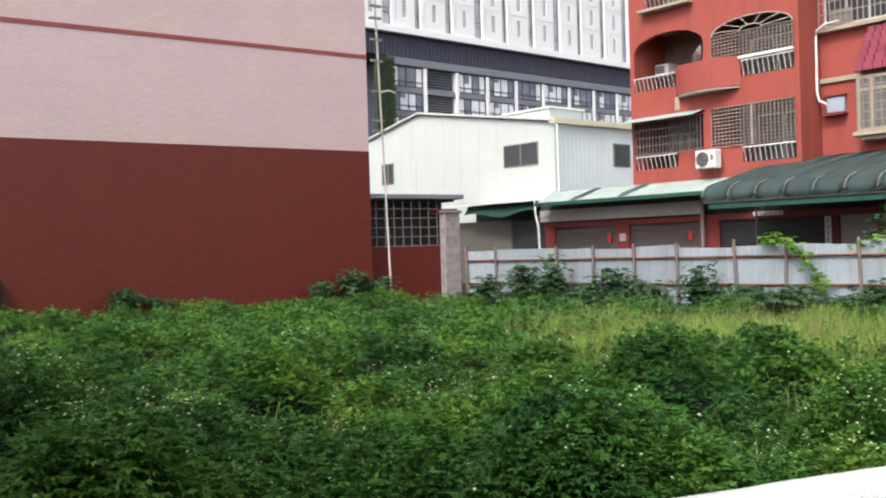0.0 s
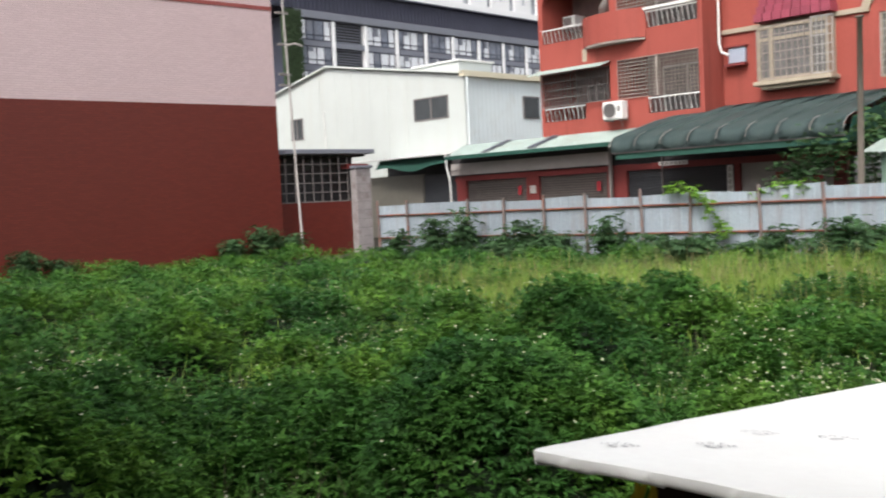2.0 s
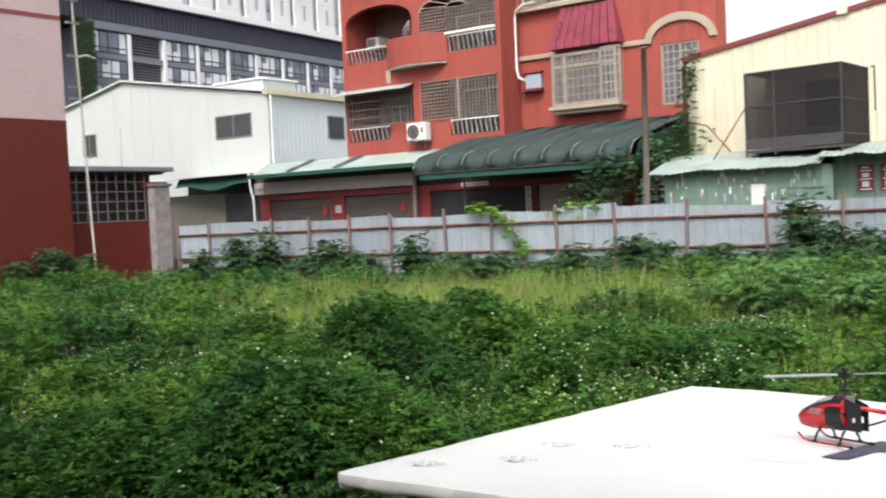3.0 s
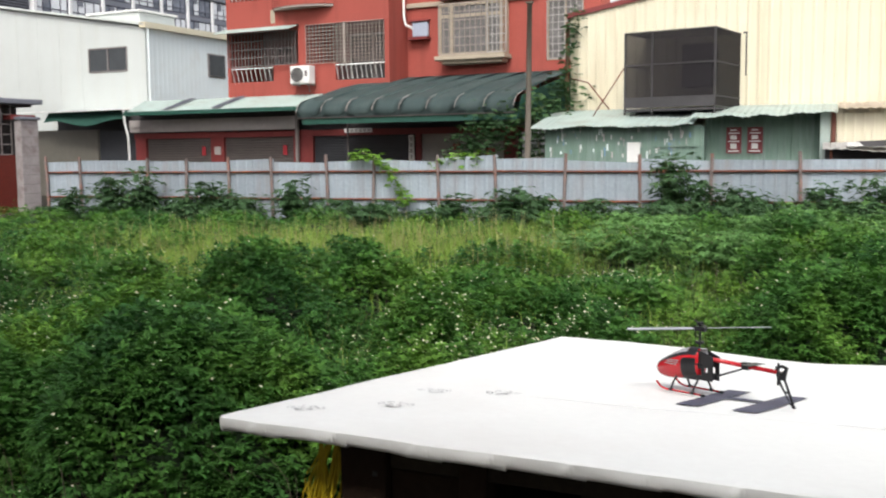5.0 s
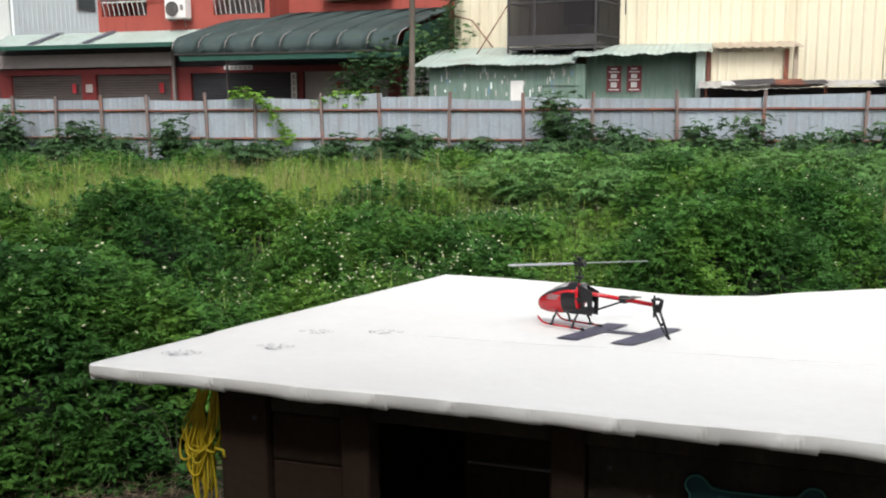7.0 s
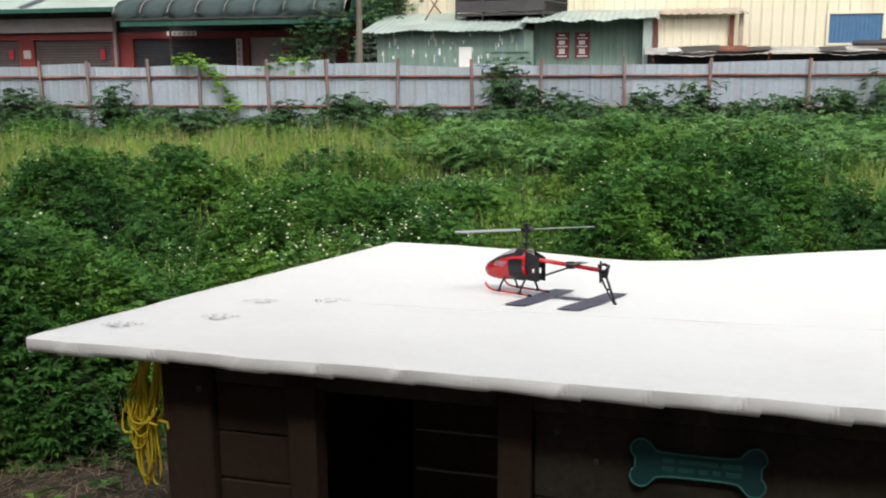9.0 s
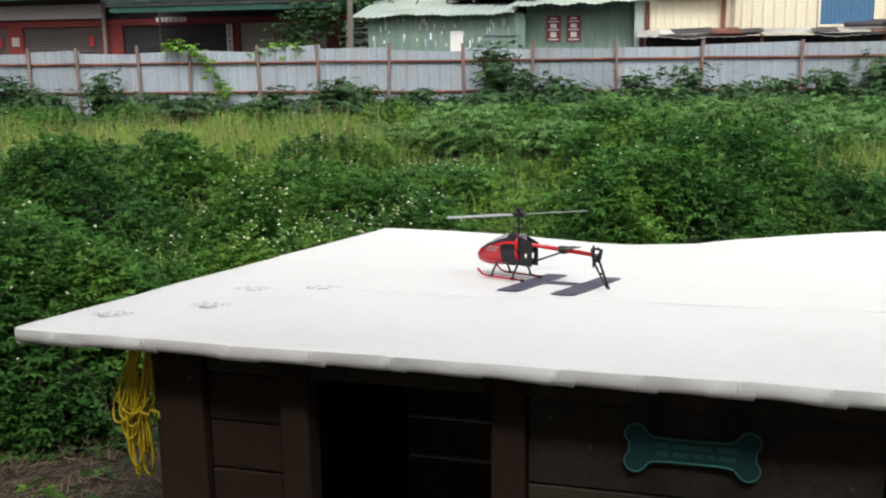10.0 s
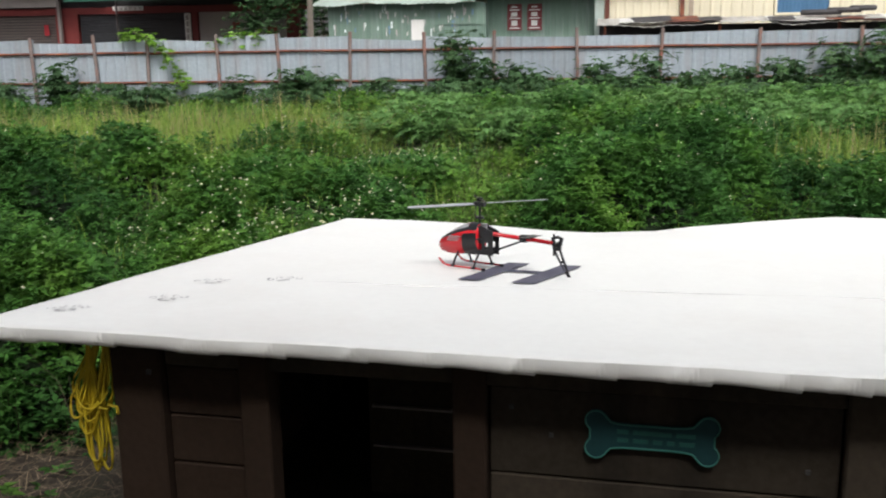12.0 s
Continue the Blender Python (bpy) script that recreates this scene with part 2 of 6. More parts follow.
# greyed base and reddish mottling paint the shadow lying on the pillar
M["pillar_tile"] = mat("mottled_shaded_tile", (0.33, 0.30, 0.30), 0.7, vary=0.25, scale=3, stain=(0.12, 0.07, 0.06), stain_amt=0.7, stain_scale=2.5)
M["hedge"] = mat("dark_green_hedge", (0.035, 0.06, 0.025), 0.9, vary=0.5, scale=1.5, grain=8, bump=0.6, bump_dist=0.1)
M["scrap_white"] = mat("torn_white_sheet", (0.55, 0.55, 0.53), 0.6, vary=0.2)
M["blue_print"] = mat("faded_blue_bill", (0.16, 0.27, 0.38), 0.7, vary=0.25)
# cream lowered in colour to stand in for shade under the lean-to roof
M["darkened_cream"] = mat("darkened_cream_panel", (0.18, 0.168, 0.138), 0.6, vary=0.1, stain=(0.22, 0.2, 0.17), stain_amt=0.6, streak=True)
M["scrap_sheet"] = mat("scrap_roof_sheet", (0.40, 0.39, 0.37), 0.6, vary=0.25, scale=1.5, stain=(0.14, 0.11, 0.09), stain_amt=0.8, stain_scale=2.2)
M["blue_shutter"] = mat("blue_shutter", (0.06, 0.15, 0.27), 0.5, vary=0.15)
M["poster_red"] = mat("faded_red_poster", (0.20, 0.045, 0.05), 0.7, vary=0.2)
M["paper"] = mat("white_paper", (0.72, 0.72, 0.70), 0.7, vary=0.08)
M["red_paper"] = mat("red_paper", (0.36, 0.03, 0.04), 0.6)
M["tarp"] = mat("dark_green_tarp", (0.015, 0.07, 0.05), 0.7, vary=0.25)
M["brown_sheet"] = mat("brown_roof_sheet", (0.42, 0.35, 0.27), 0.6, vary=0.2, stain=(0.2, 0.15, 0.11), stain_amt=0.7)
M["pole"] = mat("weathered_pole", (0.135, 0.115, 0.095), 0.85, vary=0.2, stain=(0.12, 0.1, 0.08), stain_amt=0.5)

# ---- building tools ----
SHIFT = {}


def thing(name, naz, base, label, category, group="", kind=""):
    """An Empty at its base. naz: azimuth of the local y axis; parts are given in (u, y, z) of the frame of that azimuth."""
    ob = new(name)
    ob.empty_display_size = 0.2
    ob.matrix_basis = pose(0, 0, 0, 0, 0, -naz) @ Matrix.Translation(base)
    SHIFT[ob.name] = Vector(base)
    return tagged(ob, label, category, group, kind)


def part(name, bm, material, parent, label="", smooth=False):
    base = SHIFT[parent.name]
    bmesh.ops.translate(bm, verts=bm.verts, vec=-base)
    me = bpy.data.meshes.new(name)
    if smooth:
        for f in bm.faces:
            f.smooth = True
    bm.to_mesh(me)
    bm.free()
    me.materials.append(M[material])
    ob = new(name, me)
    ob.parent = parent
    SHIFT[ob.name] = base
    return tagged(ob, label)


def box(bm, x0, x1, y0, y1, z0, z1, bev=0.0):
    vs = [bm.verts.new((x, y, z)) for x in (x0, x1) for y in (y0, y1) for z in (z0, z1)]
    fs = [bm.faces.new([vs[i] for i in q]) for q in ((0, 1, 3, 2), (4, 6, 7, 5), (0, 4, 5, 1), (2, 3, 7, 6), (0, 2, 6, 4), (1, 5, 7, 3))]
    if bev:
        es = list({e for f in fs for e in f.edges})
        bmesh.ops.bevel(bm, geom=es, offset=bev, segments=1, affect="EDGES")
    return bm


def bx(x0, x1, y0, y1, z0, z1, bev=0.0):
    return box(bmesh.new(), x0, x1, y0, y1, z0, z1, bev)


def tube(bm, pts, r, n=8, r_end=None, closed=False):
    """A tube along points, tapering to r_end."""
    pts = [Vector(p) for p in pts]
    rings = []
    for i, p in enumerate(pts):
        a = pts[max(i - 1, 0)]
        b = pts[min(i + 1, len(pts) - 1)]
        d = (b - a).normalized()
        up = Vector((0, 0, 1)) if abs(d.z) < 0.95 else Vector((1, 0, 0))
        s = d.cross(up).normalized()
        t = s.cross(d)
        k = r if r_end is None else r + (r_end - r) * i / max(1, len(pts) - 1)
        rings.append([bm.verts.new(p + k * (math.cos(2 * math.pi * j / n) * s + math.sin(2 * math.pi * j / n) * t)) for j in range(n)])
    for a, b in zip(rings, rings[1:]):
        for j in range(n):
            bm.faces.new((a[j], a[(j + 1) % n], b[(j + 1) % n], b[j]))
    bm.faces.new(rings[0])
    bm.faces.new(rings[-1][::-1])
    return bm


def prism(outline, y0, y1, holes=(), bm=None):
    """A wall of thickness y0..y1 with an outline in (x, z) and openings that go right through."""
    bm = bm or bmesh.new()
    edges = []
    for loop in (outline, *holes):
        vs = [bm.verts.new((x, y0, z)) for x, z in loop]
        edges += [bm.edges.new((vs[i], vs[(i + 1) % len(vs)])) for i in range(len(vs))]
    out = bmesh.ops.triangle_fill(bm, use_beauty=True, use_dissolve=False, edges=edges)
    faces = [g for g in out["geom"] if isinstance(g, bmesh.types.BMFace)]
    ext = bmesh.ops.extrude_face_region(bm, geom=faces)
    bmesh.ops.translate(bm, verts=[g for g in ext["geom"] if isinstance(g, bmesh.types.BMVert)], vec=(0, y1 - y0, 0))
    bmesh.ops.recalc_face_normals(bm, faces=bm.faces)
    return bm


def rect(x0, x1, z0, z1):
    return [(x0, z0), (x1, z0), (x1, z1), (x0, z1)]


def arch(x0, x1, z0, spring, top, n=10):
    """An opening with a segmental top."""
    c, w = (x0 + x1) / 2, (x1 - x0) / 2
    return [(x0, z0), (x1, z0)] + [(c + w * math.cos(math.pi * i / n), spring + (top - spring) * math.sin(math.pi * i / n)) for i in range(n + 1)]


def ribbed(x0, x1, z0, z1, y, pitch=0.2, depth=0.02, top=None, bow=0.0):
    """A sheet with trapezoid ribs along z, a little thick. top: function of x giving the upper edge."""
    bm = bmesh.new()
    n = max(1, round((x1 - x0) / pitch))
    p = (x1 - x0) / n
    prof = []
    for i in range(n):
        a = x0 + i * p
        prof += [(a, 0), (a + p * 0.62, 0), (a + p * 0.72, -depth), (a + p * 0.9, -depth)]
    prof.append((x1, 0))
    rows = []
    for front in (0, 1):
        for z in (0, 1):
            rows.append([bm.verts.new((x, y + dy + 0.006 * front, (z1 if top is None else top(x)) if z else z0)) for x, dy in prof])
    for i in range(len(prof) - 1):
        bm.faces.new((rows[0][i], rows[0][i + 1], rows[1][i + 1], rows[1][i]))
        bm.faces.new((rows[3][i], rows[3][i + 1], rows[2][i + 1], rows[2][i]))
        bm.faces.new((rows[1][i], rows[1][i + 1], rows[3][i + 1], rows[3][i]))
        bm.faces.new((rows[2][i], rows[2][i + 1], rows[0][i + 1], rows[0][i]))
    return bm


def roof_sheet(x0, x1, y0, z0, y1, z1, pitch=0.18, depth=0.03, sag=0.0):
    """A wavy sheet from the eave (y0, z0) up to the wall (y1, z1)."""
    bm = bmesh.new()
    n = max(2, round((x1 - x0) / pitch)) * 4
    rows = []
    for k in (0, 1):
        for j in range(4):
            t = j / 3
            rows.append([bm.verts.new((x0 + (x1 - x0) * i / n, y0 + (y1 - y0) * t,
                                       z0 + (z1 - z0) * t + depth * 0.5 * math.sin(i * math.pi / 2) + sag * (1 - t) * noise.noise((i * 0.07, 3.1, x0)) - 0.012 * k))
                         for i in range(n + 1)])
    for j in range(3):
        for i in range(n):
            bm.faces.new((rows[j][i], rows[j][i + 1], rows[j + 1][i + 1], rows[j + 1][i]))
            bm.faces.new((rows[4 + j + 1][i], rows[4 + j + 1][i + 1], rows[4 + j][i + 1], rows[4 + j][i]))
    for i in range(n):
        bm.faces.new((rows[4][i], rows[4][i + 1], rows[0][i + 1], rows[0][i]))
    return bm


def bars(x0, x1, z0, z1, y, nx, nz, r=0.012, bm=None, top=None):
    """A welded grille of upright and level square bars."""
    bm = bm or bmesh.new()
    for i in range(nx + 1):
        x = x0 + (x1 - x0) * i / max(1, nx)
        box(bm, x - r, x + r, y - r, y + r, z0, top(x) if top else z1)
    for j in range(nz + 1):
        z = z0 + (z1 - z0) * j / max(1, nz)
        box(bm, x0, x1, y - r * 2.2, y - r * 0.4, z - r, z + r)
    return bm


def frame_bars(x0, x1, z0, z1, y0, y1, w, mullions=(), rails=()):
    """A frame in one piece, its mullions and rails leaving openings."""
    xs = [x0 + w] + [v for m in mullions for v in (m - w / 2, m + w / 2)] + [x1 - w]
    zs = [z0 + w] + [v for r in rails for v in (r - w / 2, r + w / 2)] + [z1 - w]
    holes = [rect(xs[i], xs[i + 1], zs[j], zs[j + 1]) for i in range(0, len(xs), 2) for j in range(0, len(zs), 2)]
    return prism(rect(x0, x1, z0, z1), y0, y1, holes)


def window(parent, x0, x1, z0, z1, y, frame_mat, glass_mat, mull=1, w=0.06, sill=False):
    g = part("window", frame_bars(x0, x1, z0, z1, y - 0.05, y + 0.05, w, [x0 + (x1 - x0) * (i + 1) / (mull + 1) for i in range(mull)]), frame_mat, parent)
    part("pane", bx(x0 + w * 0.5, x1 - w * 0.5, y - 0.008, y + 0.008, z0 + w * 0.5, z1 - w * 0.5), glass_mat, g)
    if sill:
        part("sill", bx(x0 - 0.06, x1 + 0.06, y - 0.16, y + 0.03, z0 - 0.09, z0 - 0.004), frame_mat, g)
    return g


# ---- ground: one sheet to the horizon ----
def ground_height(x, y):
    return 0.0


bm = bmesh.new()
bmesh.ops.create_grid(bm, x_segments=60, y_segments=60, size=1500)
for v in bm.verts:
    v.co.x = math.copysign(abs(v.co.x / 1500) ** 2.2 * 1500, v.co.x)
    v.co.y = math.copysign(abs(v.co.y / 1500) ** 2.2 * 1500, v.co.y)
    if 1 < v.co.length < 26:
        v.co.z = 0.03 * noise.noise(v.co * 0.6)
me = bpy.data.meshes.new("ground")
bm.to_mesh(me)
bm.free()
me.materials.append(M["soil"])
tagged(new("ground", me), "dark bare soil of an overgrown vacant lot", "ground", kind="structure")

# plain unseen wall added behind the viewpoint to shade the near part of the lot
bm = bmesh.new()
# the higher left step deepens the shade on the near left weeds
vs = [bm.verts.new(p) for p in ((-17, 0, 0), (13, 0, 0), (13, 0, 7.9), (-1.3, 0, 7.9), (-1.3, 0, 9.2), (-17, 0, 9.2))]
bm.faces.new(vs)
ext = bmesh.ops.extrude_face_region(bm, geom=bm.faces[:])
bmesh.ops.translate(bm, verts=[g for g in ext["geom"] if isinstance(g, bmesh.types.BMVert)], vec=(0, -0.25, 0))
bmesh.ops.recalc_face_normals(bm, faces=bm.faces)
me = bpy.data.meshes.new("unseen_shade_wall")
bm.to_mesh(me)
bm.free()
me.materials.append(M["fascia"])
unseen_shade_wall = tagged(new("unseen_shade_wall", me), "plain unseen wall added to shade the near part of the lot", "wall", kind="structure")
unseen_shade_wall.matrix_basis = pose(0, 0, 0, 0, 0, -46) @ Matrix.Translation((0, -3.6, 0))


# ---- tiled building at the lot's side ----
def tiled_building():
    n, y = -35.6, 27.28
    b = thing("tiled_building", n, (-4, y, 0), "windowless gable wall in dark red and pale pink mosaic tile", "building")
    part("lower_wall", bx(-26, 16.5, y, y + 13, -0.2, 4.99), "brick_tile", b, "dark brick-red tile wall")
    part("upper_wall", bx(-26, 16.5, y + 0.012, y + 13, 4.99, 15.5), "pink_tile", b, "pale pink tile wall")
    part("stripe", bx(-26, 16.5, y - 0.006, y + 0.3, 8.03, 8.15), "stripe", b, "dark red tile stripe")
    part("parapet", bx(-26.05, 16.55, y - 0.05, y + 13.05, 15.5, 15.75), "pink_tile", b)
    part("vent_box", bx(3.6, 5.15, y - 0.25, y - 0.004, -0.05, 1.27, 0.02), "wood_red", b, "dark low service box")
    # edge trim and cable brackets at the corner
    g = thing("grille_wall", n, (18.3, y + 0.6, 0), "low red tile wall with a steel-grilled opening above", "wall", kind="structure")
    part("low_wall", bx(16.6, 20.3, y + 0.45, y + 0.7, -0.1, 1.84), "brick_tile", g)
    part("lintel", bx(16.6, 20.5, y + 0.2, y + 0.8, 3.46, 3.62, 0.02), "grey_panel", g)
    part("grille", bars(16.65, 19.5, 1.86, 3.45, y + 0.5, 8, 5, 0.016), "grey_steel", g, "grey steel bars")
    # near-black room surfaces stand in for the shade behind the grille
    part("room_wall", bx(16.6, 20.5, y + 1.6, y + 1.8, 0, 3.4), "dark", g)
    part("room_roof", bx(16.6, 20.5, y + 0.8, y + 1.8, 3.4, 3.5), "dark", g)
    part("beam", bx(19.4, 20.3, y + 0.35, y + 0.75, 2.96, 3.12), "red_trim", g)
    p = thing("gate_pillar", n, (19.9, y + 0.4, 0), "pale tiled gate pillar, shadow put into its mottled colour, with a grey cap", "pillar", kind="structure")
    part("shaft", bx(19.56, 20.2, y + 0.1, y + 0.44, 0, 2.95, 0.015), "pillar_tile", p)
    part("cap", bx(19.5, 20.26, y + 0.04, y + 0.5, 2.955, 3.05, 0.015), "grey_panel", p, "grey cap slab")
    bm = bmesh.new()
    for i in range(9):
        box(bm, 19.555, 20.205, y + 0.095, y + 0.12, 0.3 + i * 0.3, 0.315 + i * 0.3)
    part("joint", bm, "grey_steel", p)
    # service pole beside the corner
    q = thing("drain_pole", n, (16.95, y - 0.35, 0), "tall pale galvanised service pole beside the tiled wall", "pole")
    part("shaft", tube(bmesh.new(), [(17.0, y - 0.35, -0.1), (16.86, y - 0.3, 5), (16.72, y - 0.25, 10), (16.66, y - 0.22, 15)], 0.034, 10), "fascia", q, smooth=True)
    for z in (5.6, 5.95, 6.9, 7.9, 8.6, 9.3, 9.7):
        part("bracket", bx(16.52, 16.95, y - 0.3, y - 0.2, z, z + 0.07), "grey_steel", q)
    part("lamp_arm", tube(bmesh.new(), [(16.8, y - 0.28, 6.9), (17.1, y - 0.35, 6.98), (17.35, y - 0.4, 6.9)], 0.035, 6), "steel", q)


tiled_building()


# ---- distant office tower ----
def office_tower():
    n, y = -41, 80
    b = thing("office_tower", n, (80, y, 0), "distant white and dark-banded office block with strip windows", "building")
    part("lower_wall", bx(62.2, 112, y + 1.2, y + 20, 0, 21.4), "navy_panel", b)
    part("band", ribbed(58, 112, 21.95, 24.1, y - 0.2, 0.55, 0.12), "navy_panel", b, "dark navy ribbed cladding band")
    part("band_core", bx(58, 112, y - 0.17, y + 20, 21.9, 24.2), "navy_panel", b)
    part("drip_edge", bx(58, 112, y - 0.65, y - 0.1, 24.2, 24.36), "navy_panel", b)
    part("grey_band", bx(62.2, 112, y - 0.34, y + 0.6, 21.05, 21.88, 0.08), "grey_panel", b, "grey fascia")
    part("white_edge", bx(58, 112, y - 0.6, y - 0.1, 24.37, 25.1, 0.03), "white_concrete", b)
    part("core", bx(58, 112, y + 0.5, y + 20, 25.1, 52), "tower_glass", b)
    rng = random.Random(4)
    for i in range(11):
        x = 62.75 + i * 4.63
        part("column", bx(x - 0.22, x + 0.22, y - 0.26, y + 0.5, 0, 21.0, 0.03), "white_concrete", b)
        if i == 10:
            continue
        part("spandrel", bx(x + 0.21, x + 4.42, y - 0.1, y + 1.2, 18.28, 18.85), "grey_panel", b)
        part("spandrel", bx(x + 0.21, x + 4.42, y - 0.1, y + 1.2, 15.7, 16.3), "grey_panel", b)
        for z0, z1 in ((18.87, 21.0), (16.32, 18.26), (13.6, 15.68)):
            if i == 1:
                lv = part("louvre", bx(x + 0.3, x + 4.33, y + 0.45, y + 0.55, z0, z1), "dark", b, "dark louvred bay")
                for k in range(7):
                    z = z0 + (z1 - z0) * (k + 0.3) / 7
                    part("slat", bx(x + 0.32, x + 4.3, y + 0.2, y + 0.44, z, z + 0.1), "grey_panel", lv)
                continue
            m1, m2, m3 = x + 1.05 + rng.uniform(-0.1, 0.1), x + 2.2 + rng.uniform(-0.2, 0.2), x + 3.35
            w = part("window", frame_bars(x + 0.25, x + 4.38, z0, z1, y - 0.12, y + 0.1, 0.09, [m1, m2, m3], [z0 + 0.55]), "navy_panel", b)
            for a_, c_ in ((x + 0.38, m1), (m1, m2), (m2, m3), (m3, x + 4.25)):
                part("pane", bx(a_ + 0.03, c_ - 0.03, y - 0.06, y - 0.02, z0 + 0.06, z1 - 0.06), "tower_glass" if rng.random() < 0.25 else "tower_pale", w)
            part("blind", bx(m1 + 0.1, m1 + 0.75, y - 0.11, y - 0.07, z1 - rng.uniform(0.5, 1.3), z1 - 0.14), "grey_panel", w)
    # upper storeys: recessed strip windows between white piers with slit windows
    x = 57.2
    k = 0
    while x < 108:
        gap = (1.05, 1.3, 0.9)[k % 3]
        st = part("strip_window", frame_bars(x, x + gap, 25.12, 52, y - 0.1, y + 0.1, 0.06, (), [26.5, 27.0, 29.4, 29.9, 32.3, 35.2, 38.1]), "grey_panel", b)
        part("pane", bx(x + 0.08, x + gap - 0.08, y + 0.02, y + 0.06, 25.2, 51.8), "tower_slit", st)
        x0, x1 = x + gap, x + 4.35
        c = x0 + (x1 - x0) * 0.55
        holes = [rect(c - 0.32, c + 0.32, z, z + 1.9) for z in (26.1, 29.1, 32.1, 35.1)] + [rect(x0 + 0.42, x0 + 0.54, 25.6, 40)]
        part("pier", prism(rect(x0, x1, 25.11, 52), y - 0.5, y + 0.3, holes), "white_concrete", b)
        for z in (26.1, 29.1, 32.1, 35.1):
            part("slit_window", bx(c - 0.3, c + 0.3, y - 0.42, y - 0.36, z + 0.02, z + 1.88), "tower_slit", b)
        for z in (28.5, 31.5, 34.5):
            part("ledge", bx(x0, x1, y - 0.54, y - 0.504, z, z + 0.09), "white_metal", b)
        x += 4.35
        k += 1
    part("roof", bx(57.0, 112.2, y - 1.2, y + 20.2, 52, 52.6), "white_concrete", b)


def green_screen():
    """A clipped green wall beside the windows of the office block."""
    y = 79.0
    b = thing("green_screen", -41, (61.2, y, 0), "tall planted green screen on the office block", "hedge")
    part("hedge_core", bx(60.2, 62.25, y - 0.1, y + 0.4, 0, 21.3), "hedge", b)
    rng = np.random.default_rng(6)
    n = 5200
    hub = np.column_stack([rng.uniform(60.1, 62.35, n), y - 0.15 - 0.15 * rng.random(n), rng.uniform(9, 21.5, n)])
    a_ = rng.uniform(0, 2 * math.pi, n)
    out = np.column_stack([np.cos(a_) * 0.8, -0.5 * np.ones(n), np.sin(a_) * 0.8])
    out /= np.linalg.norm(out, axis=1)[:, None]
    up = np.tile(np.array([0, -1.0, 0.2]), (n, 1))
    V, F = slim_leaflets(hub, out, up, rng.uniform(0.15, 0.3, n), rng.uniform(0.1, 0.2, n))
    me = bpy.data.meshes.new("foliage")
    me.from_pydata((V - np.array((61.2, y, 0))).tolist(), [], F.tolist())
    me.materials.append(M["hedge"])
    new("foliage", me).parent = b


office_tower()


# ---- white sheet-clad workshop ----
def white_workshop():
    n, y = 50, 34
    b = thing("sheet_workshop", n, (-40, y, 0), "white corrugated sheet-metal workshop with a low gable", "building")
    out = [(-51, 0), (-32.2, 0), (-32.2, 7.6), (-42.46, 9.2), (-51, 7.6)]
    win, win2 = rect(-35.72, -33.28, 5.68, 6.82), rect(-46.1, -44.95, 5.5, 6.74)
    part("front_wall", prism(out, y, y + 0.15, [win, win2]), "white_sheet", b)
    for i in range(11):
        x = -47.6 + i * 1.43
        top = 9.17 - (abs(x + 42.46) * (0.156 if x > -42.46 else 0.187))
        if any(w[0][0] - 0.05 < x < w[1][0] + 0.05 for w in (win, win2)):
            continue
        part("seam", bx(x - 0.012, x + 0.012, y - 0.012, y + 0.01, 3.6, top), "white_sheet", b)
    side = ribbed(34.0, 47.0, 0, 7.7, 0, 0.3, 0.010)
    bmesh.ops.rotate(side, verts=side.verts, cent=(0, 0, 0), matrix=Matrix.Rotation(radians(90), 3, "Z"))
    bmesh.ops.translate(side, verts=side.verts, vec=(-32.2, 0, 0))
    part("side_wall", side, "grey_sheet", b, "bluish grey ribbed side wall")
    part("corner_trim", bx(-32.32, -32.14, y - 0.04, y + 0.12, 0, 7.62), "white_sheet", b)
    for x0, x1, z0, z1 in ((-42.6, -32.0, 9.28, 7.66), (-51.2, -42.4, 7.5, 9.28)):
        m2 = bmesh.new()
        vs = [m2.verts.new(p) for p in ((x0, y - 0.2, z0), (x1, y - 0.2, z1), (x1, y + 13, z1 + 0.25), (x0, y + 13, z0 + 0.25))]
        m2.faces.new(vs)
        ext = bmesh.ops.extrude_face_region(m2, geom=m2.faces[:])
        bmesh.ops.translate(m2, verts=[g for g in ext["geom"] if isinstance(g, bmesh.types.BMVert)], vec=(0, 0, 0.1))
        part("roof", m2, "white_sheet", b)
    part("eave", bx(-32.32, -31.95, y - 0.2, y + 13, 7.56, 7.82), "cream_sheet", b, "stained cream eave trim")
    window(b, -35.72, -33.28, 5.68, 6.82, y + 0.02, "grey_steel", "dark_glass", 1, 0.07)
    window(b, -46.1, -44.95, 5.5, 6.74, y + 0.02, "grey_steel", "dark_glass", 1, 0.07)
    w = part("side_window", bx(-32.24, -32.15, 38.3, 39.6, 5.65, 6.8, 0.01), "grey_steel", b)
    part("pane", bx(-32.26, -32.13, 38.38, 39.52, 5.72, 6.73), "dark_glass", w)
    part("pipe", tube(bmesh.new(), [(-42.9, y - 0.06, 3.6), (-42.9, y - 0.06, 6.9)], 0.03, 6), "white_metal", b)
    part("downpipe", tube(bmesh.new(), [(-31.9, y - 0.08, 7.5), (-31.9, y - 0.08, 3.5)], 0.06, 8), "grey_sheet", b)
    v = thing("roof_housing", n, (-35.5, y + 3, 8.05), "white sheet housing on the workshop roof", "roof housing")
    part("body", bx(-37.2, -33.9, y + 1.5, y + 4, 8.0, 8.62, 0.05), "white_sheet", v)
